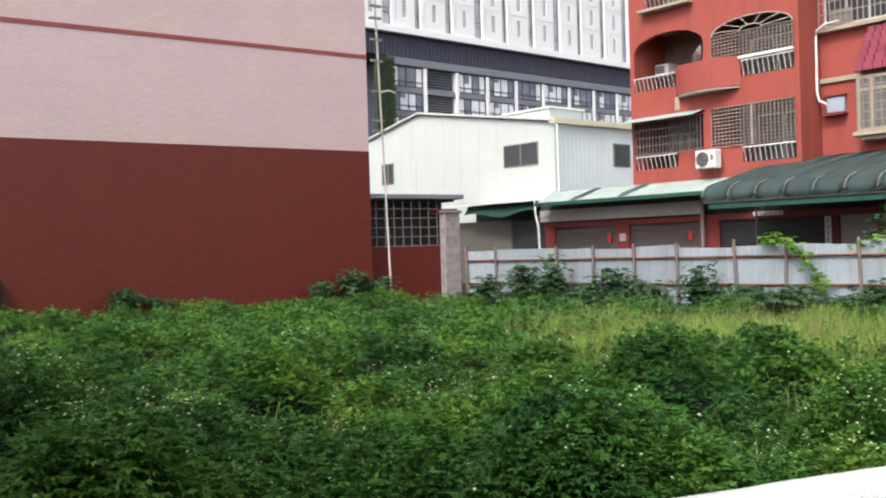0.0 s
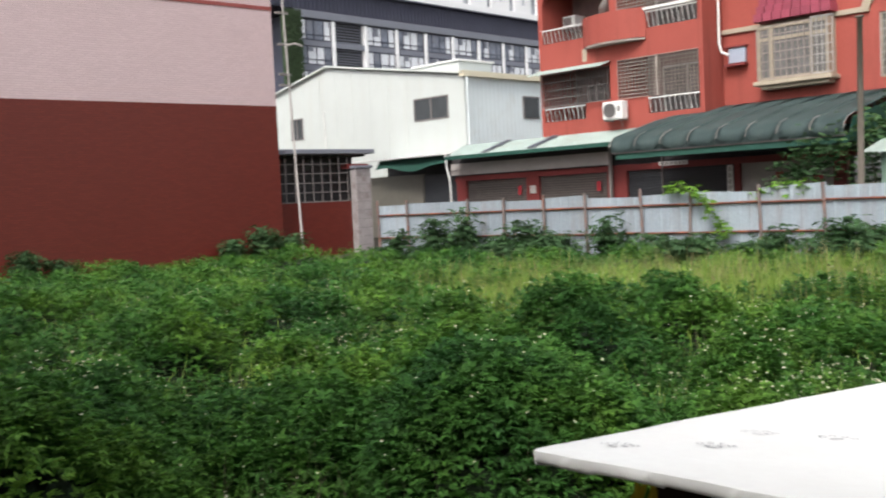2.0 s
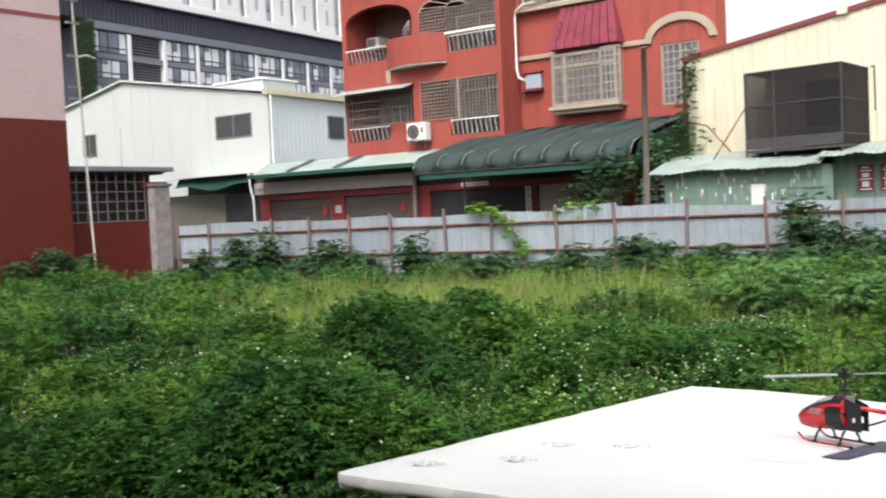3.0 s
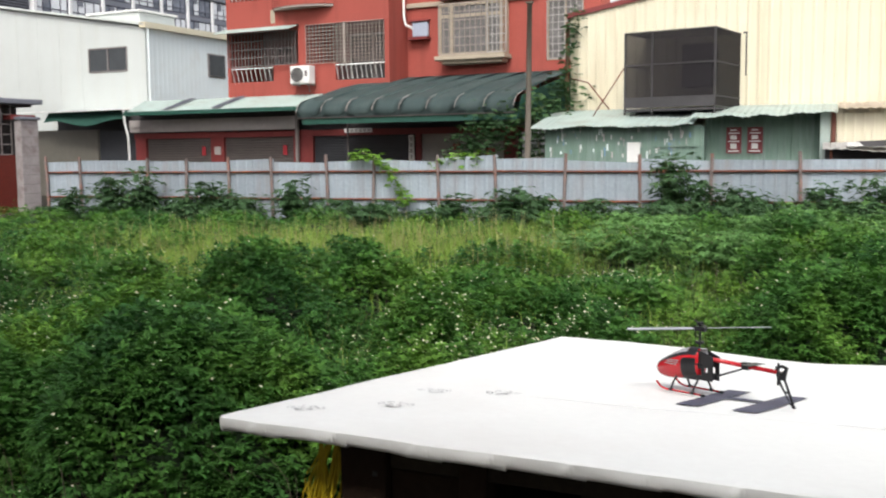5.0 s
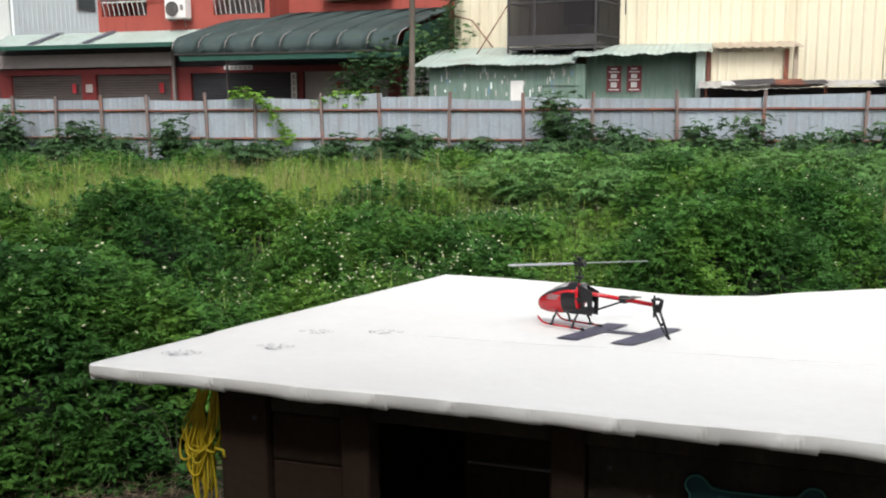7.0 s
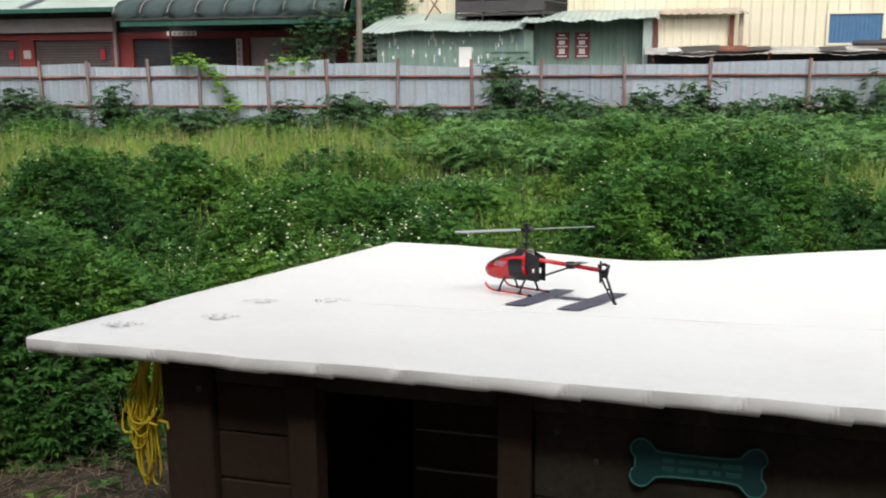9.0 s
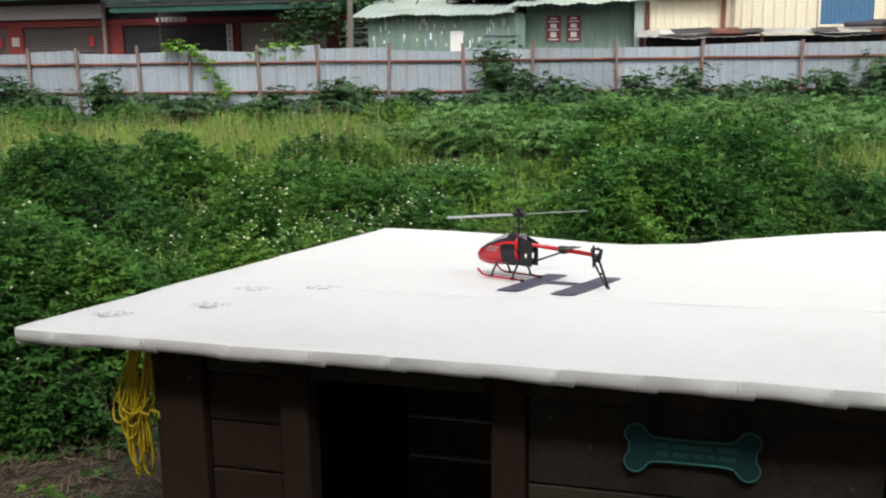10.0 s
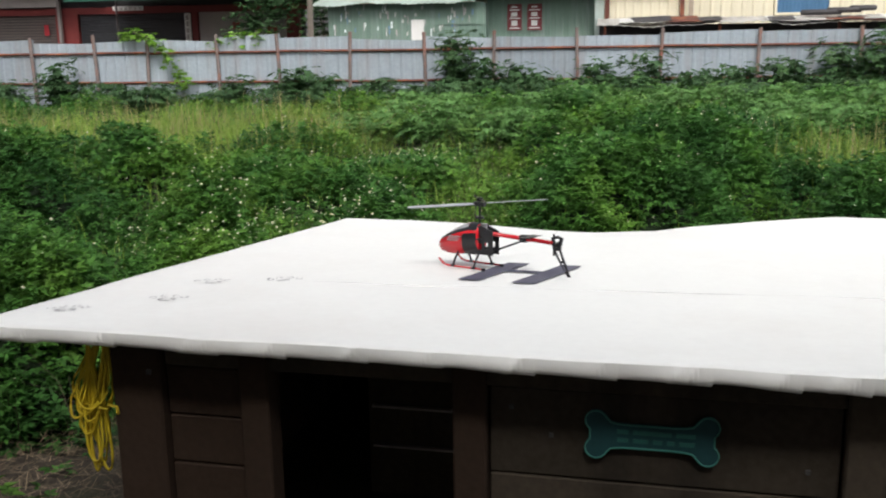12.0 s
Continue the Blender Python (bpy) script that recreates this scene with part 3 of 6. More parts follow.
    part("lid", bx(-37.3, -33.8, y + 1.4, y + 4.1, 8.62, 8.72, 0.02), "white_metal", v)
    # rounded roof ventilators seen beyond
    v = thing("roof_tank", n, (-30.5, y + 8, 7.9), "white rounded tank on the workshop roof", "tank")
    part("body", tube(bmesh.new(), [(-34.0, y + 9, 8.35), (-31.6, y + 9, 8.4)], 0.45, 14), "white_metal", v, smooth=True)
    part("cradle", bx(-34.0, -31.6, y + 8.7, y + 9.3, 7.8, 8.0), "white_sheet", v)


white_workshop()


# ---- lean-to between workshop and the red house ----
def lean_to():
    n, y = 50, 31
    b = thing("lean_to", n, (-32, y, 0), "open-fronted lean-to with a white roof rim and dark interior", "shed")
    part("roof", roof_sheet(-37.5, -29.2, y - 0.3, 3.74, y + 3, 3.93, 0.2, 0.03), "white_sheet", b)
    part("rim", bx(-37.5, -29.2, y - 0.36, y - 0.31, 3.71, 3.77), "white_metal", b)
    part("cream_wall", bx(-37.5, -32.85, y + 0.6, y + 0.75, 0, 2.95), "darkened_cream", b, "cream sheet wall, coloured darker for the shade under the roof")
    # back wall coloured near-black for the shade deep under the roof
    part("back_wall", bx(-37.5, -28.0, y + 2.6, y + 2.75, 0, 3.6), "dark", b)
    part("shutter", ribbed(-32.8, -29.6, 0, 2.9, y + 0.65, 0.12, 0.02), "shutter_dark", b)
    bm = bmesh.new()
    bmesh.ops.create_grid(bm, x_segments=24, y_segments=5, size=1)
    for v in bm.verts:
        u, t = (v.co.x + 1) / 2, (v.co.y + 1) / 2
        v.co = (-35.2 + 4.8 * u, y - 0.25 + 0.3 * t, 3.28 + 0.42 * t + 0.10 * math.sin(u * 9) * (1 - t) - 0.1 * math.sin(u * math.pi) * (1 - t))
    bmesh.ops.solidify(bm, geom=bm.faces[:], thickness=0.01)
    part("tarp", bm, "tarp", b, "sagging dark green tarp")
    part("downpipe", tube(bmesh.new(), [(-30.3, y - 0.4, 3.7), (-30.25, y - 0.4, 3.1), (-30.1, y - 0.4, 2.6), (-30.0, y - 0.4, 0.1)], 0.05, 8), "white_metal", b, "white drain pipe")


lean_to()


# ---- red house ----
def balusters(parent, x0, x1, z0, z1, y, count):
    """Pale balcony railing whose bars bulge outwards at the top."""
    rail = part("railing", tube(bmesh.new(), [(x0, y - 0.05, z1), (x1, y - 0.05, z1)], 0.022, 6), "white_metal", parent, "pale bulging balcony railing")
    for i in range(count):
        x = x0 + (x1 - x0) * (i + 0.5) / count
        part("baluster", tube(bmesh.new(), [(x, y, z0), (x, y - 0.06, z0 + (z1 - z0) * 0.55), (x + 0.02, y - 0.15, z0 + (z1 - z0) * 0.85), (x + 0.08, y - 0.17, z1 - 0.03), (x + 0.17, y - 0.1, z1)], 0.017, 5), "white_metal", rail)


def red_house():
    n, y, yr = 50, 28.6, 29.9
    b = thing("red_house", n, (-18, y, 0), "three-storey red-painted house with grilled balconies", "house")
    L0, R0, top = -23.15, -16.35, 13.4
    w1 = [(-23.0, 4.4), (-21.1, 4.4), (-21.1, 4.97), (-20.02, 4.97), (-20.02, 6.14), (-23.0, 6.14)]
    g2 = [(-19.68, 4.95), (-18.48, 4.95), (-18.48, 4.33), (-16.52, 4.33), (-16.52, 6.28), (-19.68, 6.28)]

    def two_step(x0, xm, x1, za, zb, spring, crown, k=10):
        c, w = (x0 + x1) / 2, (x1 - x0) / 2
        arc = [(c + w * math.cos(math.pi * i / k), spring + (crown - spring) * math.sin(math.pi * i / k)) for i in range(k + 1)]
        return [(x0, za), (xm, za), (xm, zb), (x1, zb)] + arc

    a1 = two_step(-22.95, -21.1, -19.95, 7.28, 7.9, 8.7, 9.28)
    a2 = two_step(-19.62, -18.48, -16.52, 7.9, 7.22, 8.72, 9.22)
    top1 = rect(-22.4, -20.4, 10.2, 12.4)
    top2 = rect(-19.6, -16.6, 10.25, 12.4)
    part("front_wall", prism([(L0, 3.2), (R0, 3.2), (R0, top), (L0, top)], y, y + 0.22, [w1, g2, a1, a2, top1, top2]), "red_paint", b)
    part("side_wall", bx(R0 - 0.22, R0, y + 0.22, yr, 3.2, top), "red_paint", b)
    part("far_side_wall", bx(L0, L0 + 0.2, y + 0.22, y + 2.3, 0, top), "red_paint", b)
    part("roof", bx(L0 - 0.1, -9.4, y - 0.1, yr + 1.0, top, top + 0.25), "red_paint", b)
    for z in (3.4, 6.55, 9.6, 12.7):
        part("floor_slab", bx(L0 + 0.2, R0 - 0.22, y + 0.22, y + 3, z, z + 0.25), "balcony_wall", b)
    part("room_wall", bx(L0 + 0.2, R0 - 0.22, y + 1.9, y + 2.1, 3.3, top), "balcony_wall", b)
    part("partition", bx(-19.95, -19.7, y + 0.22, y + 1.9, 3.3, top), "red_paint", b)
    # rooms: pale doors and windows inside the balconies
    for x0, x1, z0, z1 in ((-21.2, -20.2, 6.9, 8.6), (-22.3, -21.5, 4.2, 5.8), (-19.0, -17.0, 4.2, 6.1), (-19.2, -17.2, 7.0, 8.8)):
        window(b, x0, x1, z0, z1, y + 1.82, "steel", "pale_glass", 1, 0.06)
    # curved parapet bulging between the two balconies
    bm = bmesh.new()
    rows = []
    for z in (6.93, 7.92):
        rows.append([bm.verts.new((-21.1 + 2.62 * i / 12, y - 0.02 - 0.42 * math.sin(math.pi * i / 12) ** 0.7, z)) for i in range(13)])
    back = [[bm.verts.new((-21.1 + 2.62 * i / 12, y + 0.05, z)) for i in range(13)] for z in (6.93, 7.92)]
    for i in range(12):
        bm.faces.new((rows[0][i], rows[0][i + 1], rows[1][i + 1], rows[1][i]))
        bm.faces.new((rows[1][i], rows[1][i + 1], back[1][i + 1], back[1][i]))
        bm.faces.new((rows[0][i], rows[0][i + 1], back[0][i + 1], back[0][i]))
    part("parapet", bm, "red_paint", b, "bulging red parapet", smooth=False)
    bm = bmesh.new()
    lo, hi = ([bm.verts.new((-21.0 + 2.5 * i / 12, y - 0.06 - 0.46 * math.sin(math.pi * i / 12) ** 0.7, z)) for i in range(13)] for z in (6.84, 6.90))
    wl, wh = ([bm.verts.new((-21.0 + 2.5 * i / 12, y - 0.002, z)) for i in range(13)] for z in (6.84, 6.90))
    for i in range(12):
        for p, q in ((lo, hi), (hi, wh), (wl, lo)):
            bm.faces.new((p[i], p[i + 1], q[i + 1], q[i]))
    part("ledge", bm, "grille_brown", b, "thin grey sun ledge")
    part("plaster_patch", bx(-21.17, -20.98, y - 0.02, y - 0.002, 6.42, 6.88, 0.008), "beige_trim", b, "pale bare plaster patch")
    # grilles and railings
    part("grille", bars(-22.98, -20.05, 4.95, 6.12, y - 0.12, 20, 4, 0.013), "grey_steel", b, "dark steel window grille")
    part("grille", bars(-19.66, -16.54, 4.93, 6.26, y - 0.04, 22, 11, 0.0095), "grille_brown", b, "close-set brownish steel grille")
    part("grille_post", bx(-18.12, -18.04, y - 0.08, y - 0.02, 4.9, 6.28), "grille_brown", b)

    part("grille", bars(-19.6, -16.54, 7.9, 8.72, y - 0.04, 22, 7, 0.0095), "grille_brown", b, "close-set brownish steel grille")
    bm = bmesh.new()
    for i in range(6):
        a_ = math.pi * (i + 0.5) / 6
        tube(bm, [(-18.07 + 0.42 * math.cos(a_), y, 8.74 + 0.17 * math.sin(a_)), (-18.07 + 1.5 * math.cos(a_), y, 8.74 + 0.46 * math.sin(a_))], 0.017, 5)
    for rx_, rz_ in ((0.42, 0.17), (1.52, 0.48)):
        tube(bm, [(-18.07 + rx_ * math.cos(math.pi * k / 14), y, 8.74 + rz_ * math.sin(math.pi * k / 14)) for k in range(15)], 0.022, 5)
    part("fan_grille", bm, "steel", b, "fan-shaped grille under the arch")
    bm = bmesh.new()
    for i in range(4):
        tube(bm, [(-20.35 + 0.06 * i, y - 0.02, 7.95), (-20.3 + 0.1 * i, y - 0.08, 8.2), (-20.12 + 0.03 * i, y - 0.05, 8.45 + 0.03 * i)], 0.014, 5)
    part("side_grille", bm, "steel", b, "bent pale bars at the arch's foot")
    part("handrail", bx(-18.5, -16.5, y - 0.14, y - 0.05, 7.80, 7.88), "white_metal", b)
    balusters(b, -22.95, -21.12, 7.3, 7.76, y, 10)
    balusters(b, -18.46, -16.54, 7.24, 7.74, y, 10)
    balusters(b, -18.46, -16.54, 4.35, 4.84, y, 10)
    balusters(b, -22.95, -21.12, 4.42, 4.88, y, 9)
    balusters(b, -22.4, -20.45, 10.22, 10.7, y, 10)
    part("top_ledge", bx(-22.5, -20.3, y - 0.35, y - 0.002, 10.08, 10.18, 0.01), "beige_trim", b)
    part("window_awning", roof_sheet(-23.25, -19.95, y - 0.7, 6.1, y - 0.01, 6.32, 0.15, 0.02), "pale_green_roof", b, "small pale green awning")
    # set-back wing
    bay = rect(-14.8, -12.6, 5.1, 6.75)
    arw = rect(-11.25, -10.0, 4.75, 6.68)
    upw = rect(-16.2, -13.2, 8.55, 10.2)
    part("wing_wall", prism([(R0, 3.2), (-9.45, 3.2), (-9.45, top), (R0, top)], yr, yr + 0.22, [bay, arw, upw]), "red_paint", b)
    part("wing_side", bx(-9.65, -9.45, yr + 0.22, yr + 1.0, 3, top), "red_paint", b)
    # near-black wall in place of the shade inside the wing
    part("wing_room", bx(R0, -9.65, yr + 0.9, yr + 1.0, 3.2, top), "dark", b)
    part("band", bx(R0 + 0.002, -11.72, yr - 0.1, yr + 0.05, 6.74, 6.90, 0.015), "beige_trim", b, "beige stone band")
    ring = []
    c, k = -10.6, 16
    for rad, rz in ((1.17, 0.86), (0.93, 0.62)):
        pts = [(c + rad * math.cos(math.pi * i / k), 6.74 + rz * math.sin(math.pi * i / k)) for i in range(k + 1)]
        ring += pts if rad > 1 else pts[::-1]
    part("arch_band", prism(ring, yr - 0.1, yr + 0.05), "beige_trim", b, "beige stone arch")
    window(b, -11.25, -10.0, 4.75, 6.68, yr + 0.1, "beige_trim", "pale_glass", 1, 0.06)
    part("grille", bars(-11.22, -10.03, 4.8, 6.62, yr - 0.03, 6, 8, 0.011), "steel", b)
    part("upper_sill", bx(R0 + 0.002, -13.0, yr - 0.3, yr - 0.003, 8.36, 8.5, 0.015), "beige_trim", b)
    window(b, -16.2, -13.2, 8.55, 10.2, yr + 0.1, "white_metal", "dark_glass", 3, 0.06)
    part("grille", bars(-16.25, -13.1, 8.55, 10.1, yr - 0.2, 17, 4, 0.013), "grille_brown", b, "projecting steel grille")
    part("window_cooler", bx(-15.9, -15.2, yr - 0.16, yr + 0.04, 8.58, 9.05, 0.02), "darkened_cream", b, "cream window cooler behind the grille")
    # bay window with tiled hood
    w = part("bay_window", frame_bars(-14.87, -12.55, 5.0, 6.72, yr - 0.55, yr - 0.45, 0.1, [-14.4, -13.1], [6.3]), "beige_trim", b, "beige framed bay window")
    part("pane", bx(-14.78, -12.64, yr - 0.51, yr - 0.49, 5.1, 6.65), "pale_glass", w)
    part("sill", bx(-15.0, -12.45, yr - 0.65, yr - 0.002, 4.86, 5.0, 0.02), "beige_trim", w)
    part("sill_step", bx(-14.8, -12.6, yr - 0.5, yr - 0.002, 4.74, 4.858, 0.01), "beige_trim", w)
    part("cheek", bx(-12.62, -12.56, yr - 0.45, yr, 5.0, 6.72), "beige_trim", w)
    part("cheek", bx(-14.86, -14.80, yr - 0.45, yr, 5.0, 6.72), "beige_trim", w)
    part("grille", bars(-14.85, -13.1, 5.05, 6.7, yr - 0.6, 9, 6, 0.011), "grille_brown", w, "brownish window grille")
    part("grille", bars(-13.05, -12.4, 5.05, 6.75, yr - 0.62, 4, 6, 0.014), "steel", w, "pale box grille")
    h = part("hood", prism([(-14.95, 6.88), (-12.45, 6.88), (-12.75, 8.28), (-14.6, 8.28)], yr - 0.06, yr - 0.002), "purple_tile", b, "maroon tiled window hood")
    for r in range(6):
        t0, t1 = r / 6, (r + 1) / 6
        for cidx in range(8):
            xa, xb = -14.95 + 0.35 * t0, -12.45 - 0.3 * t0
            x0 = xa + (xb - xa) * cidx / 8
            x1 = xa + (xb - xa) * (cidx + 1) / 8
            part("tile", bx(x0 + 0.012, x1 - 0.012, yr - 0.62 + 0.5 * t0, yr - 0.06 + 0.0 * t0, 6.88 + 1.4 * t0, 6.88 + 1.4 * t1 + 0.02, 0.012), "purple_tile", h)
    # drain pipe and small box
    part("drain_pipe", tube(bmesh.new(), [(-15.5, yr - 0.36, 8.62), (-15.95, yr - 0.38, 8.6), (-16.2, yr - 0.4, 8.45), (-16.27, yr - 0.4, 8.2), (-16.27, yr - 0.4, 6.45), (-16.2, yr - 0.4, 6.15), (-15.95, yr - 0.38, 6.02)], 0.042, 8), "white_metal", b, "white drain pipe", smooth=True)
    part("meter_hood", bx(-16.2, -15.45, yr - 0.2, yr - 0.002, 6.28, 6.33), "red_trim", b)
    part("meter_box", bx(-16.1, -15.5, yr - 0.14, yr - 0.002, 5.76, 6.26, 0.02), "meter_blue", b, "pale blue-grey box")
    part("meter_shelf", bx(-16.2, -15.45, yr - 0.3, yr - 0.002, 5.66, 5.74), "red_trim", b)
    # ground floor shops
    part("beam", bx(-27.8, -11.5, y - 0.02, y + 0.2, 2.43, 2.64), "red_trim", b, "red painted beam")
    for x0, x1 in ((-27.75, -27.23), (-24.05, -23.43), (-20.31, -19.48), (-15.4, -15.2), (-12.2, -11.8)):
        part("pier", bx(x0, x1, y + 0.0, y + 0.25, 0, 2.43), "red_trim", b)
    for x0, x1, m_ in ((-27.23, -24.05, "shutter"), (-23.43, -20.31, "shutter"), (-19.48, -15.69, "shutter_dark")):
        # dark backing paints the shade lines between the shutter slats
        sh = part("roller_shutter", bx(x0, x1, y + 0.13, y + 0.16, 0, 2.43), "dark", b, "closed roller shutter")
        for i in range(26):
            z = i * 0.093
            part("slat", bx(x0, x1, y + 0.1, y + 0.128, z, z + 0.072, 0.01), m_, sh)
    # near-black backing in place of shade inside the shops
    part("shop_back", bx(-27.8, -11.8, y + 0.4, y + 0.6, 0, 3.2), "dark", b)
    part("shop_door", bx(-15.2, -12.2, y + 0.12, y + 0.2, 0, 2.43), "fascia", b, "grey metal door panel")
    # dark slabs paint the shade in the gap between fascia and gutter
    part("upper_gap_shade", bx(-27.8, -9.45, y + 0.22, y + 0.4, 2.64, 3.4), "dark", b)
    part("gap_shade", bx(-27.8, -18.0, y - 0.15, y - 0.02, 3.0, 3.5), "dark", b)
    fas = ribbed(-27.85, -20.05, 2.68, 3.14, y - 0.2, 0.6, 0.01)
    part("fascia", fas, "fascia", b, "pale grey fascia sheet")
    part("fascia_rib", bx(-27.85, -20.05, y - 0.25, y - 0.205, 2.88, 2.92), "fascia", b)
    part("green_roof", roof_sheet(-27.2, -18.1, 27.55, 3.41, y - 0.01, 3.88, 0.2, 0.03), "pale_green_roof", b, "pale green corrugated porch roof")
    for x in (-24.6, -22.3):
        bm = bmesh.new()
        vs = [bm.verts.new(p) for p in ((x - 0.9, 27.6, 3.48), (x - 0.55, 27.6, 3.48), (x, y - 0.05, 3.92), (x - 0.35, y - 0.05, 3.92))]
        bm.faces.new(vs)
        bmesh.ops.solidify(bm, geom=bm.faces[:], thickness=0.02)
        part("roof_strip", bm, "grey_panel", b, "dark patching strip on the roof")
    part("gutter", bx(-27.2, -18.6, 27.42, 27.56, 3.28, 3.42), "awning_dark", b, "dark green gutter")
    part("porch_post", bx(-20.02, -19.92, 28.3, 28.4, 0, 3.3), "grey_steel", b)
    for x in (-24.35, -20.65):
        part("paper_charm", bx(x - 0.1, x + 0.08, y - 0.03, y - 0.022, 1.78, 2.12), "red_paper", b, "red paper charm")
    part("paper_charm", bx(-14.05, -13.8, y + 0.1, y + 0.112, 1.9, 2.1), "red_paper", b)
    part("paper_charm", bx(-12.9, -12.55, y + 0.1, y + 0.112, 1.6, 1.95), "red_paper", b)
    part("meter", bx(-23.85, -23.55, y - 0.06, y - 0.004, 1.8, 2.1, 0.02), "fascia", b)
    s = part("shop_sign", bx(-18.14, -17.05, y - 0.05, y - 0.022, 2.52, 2.66), "paper", b, "small pale sign plate")
    for i in range(6):
        part("sign_bar", bx(-18.06 + i * 0.17, -17.95 + i * 0.17, y - 0.056, y - 0.051, 2.55, 2.63), "fascia", s)
    s = part("side_sign", bx(-15.62, -15.42, y - 0.05, y - 0.002, 1.5, 2.4), "paper", b, "narrow white vertical sign")
    for i in range(4):
        part("sign_bar", bx(-15.56, -15.48, y - 0.056, y - 0.051, 1.6 + i * 0.2, 1.74 + i * 0.2), "fascia", s)


red_house()


def green_awning():
    n, y0, y1 = 50, 25.3, 29.88
    b = thing("awning", n, (-14, y0, 0), "dark green bullnose canvas awning on a steel frame", "awning")
    prof = [(y0 + 0.05, 2.93), (y0, 3.08), (y0 + 0.06, 3.25), (y0 + 0.25, 3.42), (y0 + 0.6, 3.53), (y0 + 2.3, 3.98), (y1, 4.42)]
    x0, x1, k = -17.85, -10.5, 8
    for i in range(k):
        a_, c_ = x0 + (x1 - x0) * i / k, x0 + (x1 - x0) * (i + 1) / k
        bm = bmesh.new()
        rows = []
        for j in range(5):
            t = j / 4
            rows.append([bm.verts.new((a_ + (c_ - a_) * t + (0.09 * (yy - y0)), yy, zz - 0.006 * math.sin(math.pi * t))) for yy, zz in prof])
        for j in range(4):
            for m_ in range(len(prof) - 1):
                bm.faces.new((rows[j][m_], rows[j + 1][m_], rows[j + 1][m_ + 1], rows[j][m_ + 1]))
        bmesh.ops.solidify(bm, geom=bm.faces[:], thickness=0.008)
        part("canvas", bm, "awning", b, smooth=True)
    for i in range(k + 1):
        x = x0 + (x1 - x0) * i / k
        part("rib", tube(bmesh.new(), [(x + 0.09 * (yy - y0), yy - 0.012, zz + 0.012) for yy, zz in prof[1:5]], 0.011, 5), "steel", b, "pale frame rib showing through")
    part("valance", bx(-17.7, -10.45, y0 + 0.12, y0 + 0.14, 2.72, 2.96), "awning_dark", b, "green valance cloth")
    part("front_bar", tube(bmesh.new(), [(x0, y0 + 0.08, 2.92), (x1, y0 + 0.08, 2.92)], 0.025, 8), "grey_steel", b)
    for x in (-17.6, -10.7):
        part("post", tube(bmesh.new(), [(x, y0 + 2.6, 0), (x, y0 + 2.6, 3.9)], 0.035, 8), "grey_steel", b)
    ob = part("side_cloth", prism([(0, 2.75), (4.4, 2.75), (4.4, 4.35), (0.3, 3.4)], -0.01, 0.0), "awning_dark", b)
    ob.data.transform(Matrix.Translation(SHIFT[b.name]))
    ob.data.transform(Matrix.Translation((-10.4, y0, 0)) @ Matrix.Rotation(radians(86), 4, "Z"))
    ob.data.transform(Matrix.Translation(-SHIFT[b.name]))


green_awning()


def air_conditioner():
    n, y = 50, 28.6
    b = thing("air_conditioner", n, (-19.75, y - 0.3, 4.2), "white outdoor air-conditioning unit on a wall bracket", "air conditioner")
    part("body", bx(-20.05, -19.24, y - 0.5, y - 0.12, 4.22, 4.84, 0.03), "white_metal", b)
    bm = bmesh.new()
    bmesh.ops.create_cone(bm, cap_ends=True, segments=20, radius1=0.25, radius2=0.25, depth=0.02, matrix=Matrix.Translation((-19.74, y - 0.51, 4.53)) @ Matrix.Rotation(radians(90), 4, "X"))
    part("fan_opening", bm, "dark", b, "dark round fan opening")
    bm = bmesh.new()
    for r in (0.08, 0.16, 0.24):
        tube(bm, [(-19.74 + r * math.cos(a_ * math.pi / 8), y - 0.535, 4.53 + r * math.sin(a_ * math.pi / 8)) for a_ in range(17)], 0.008, 4)
    part("fan_guard", bm, "steel", b)
    part("grip", bx(-19.42, -19.32, y - 0.512, y - 0.5, 4.48, 4.66), "grey_steel", b)
    for x in (-19.95, -19.35):
        part("bracket", bx(x - 0.02, x + 0.02, y - 0.5, y - 0.002, 4.17, 4.218), "grey_steel", b)
    part("hose", tube(bmesh.new(), [(-19.5, y - 0.2, 4.2), (-19.45, y - 0.2, 4.08), (-19.5, y - 0.1, 3.95)], 0.018, 6), "grey_steel", b)


air_conditioner()


def balcony_unit():
    b = thing("window_unit", 50, (-22.55, 29.6, 7.95), "small pale air-conditioning unit inside the arched balcony", "air conditioner")
    part("body", bx(-22.85, -22.25, 29.7, 30.4, 8.0, 8.4, 0.02), "white_metal", b)
    part("vent", bx(-22.8, -22.42, 29.69, 29.7, 8.06, 8.34), "grey_steel", b)
    part("shelf", bx(-22.9, -22.2, 29.7, 30.5, 7.93, 7.995), "grey_steel", b)


balcony_unit()


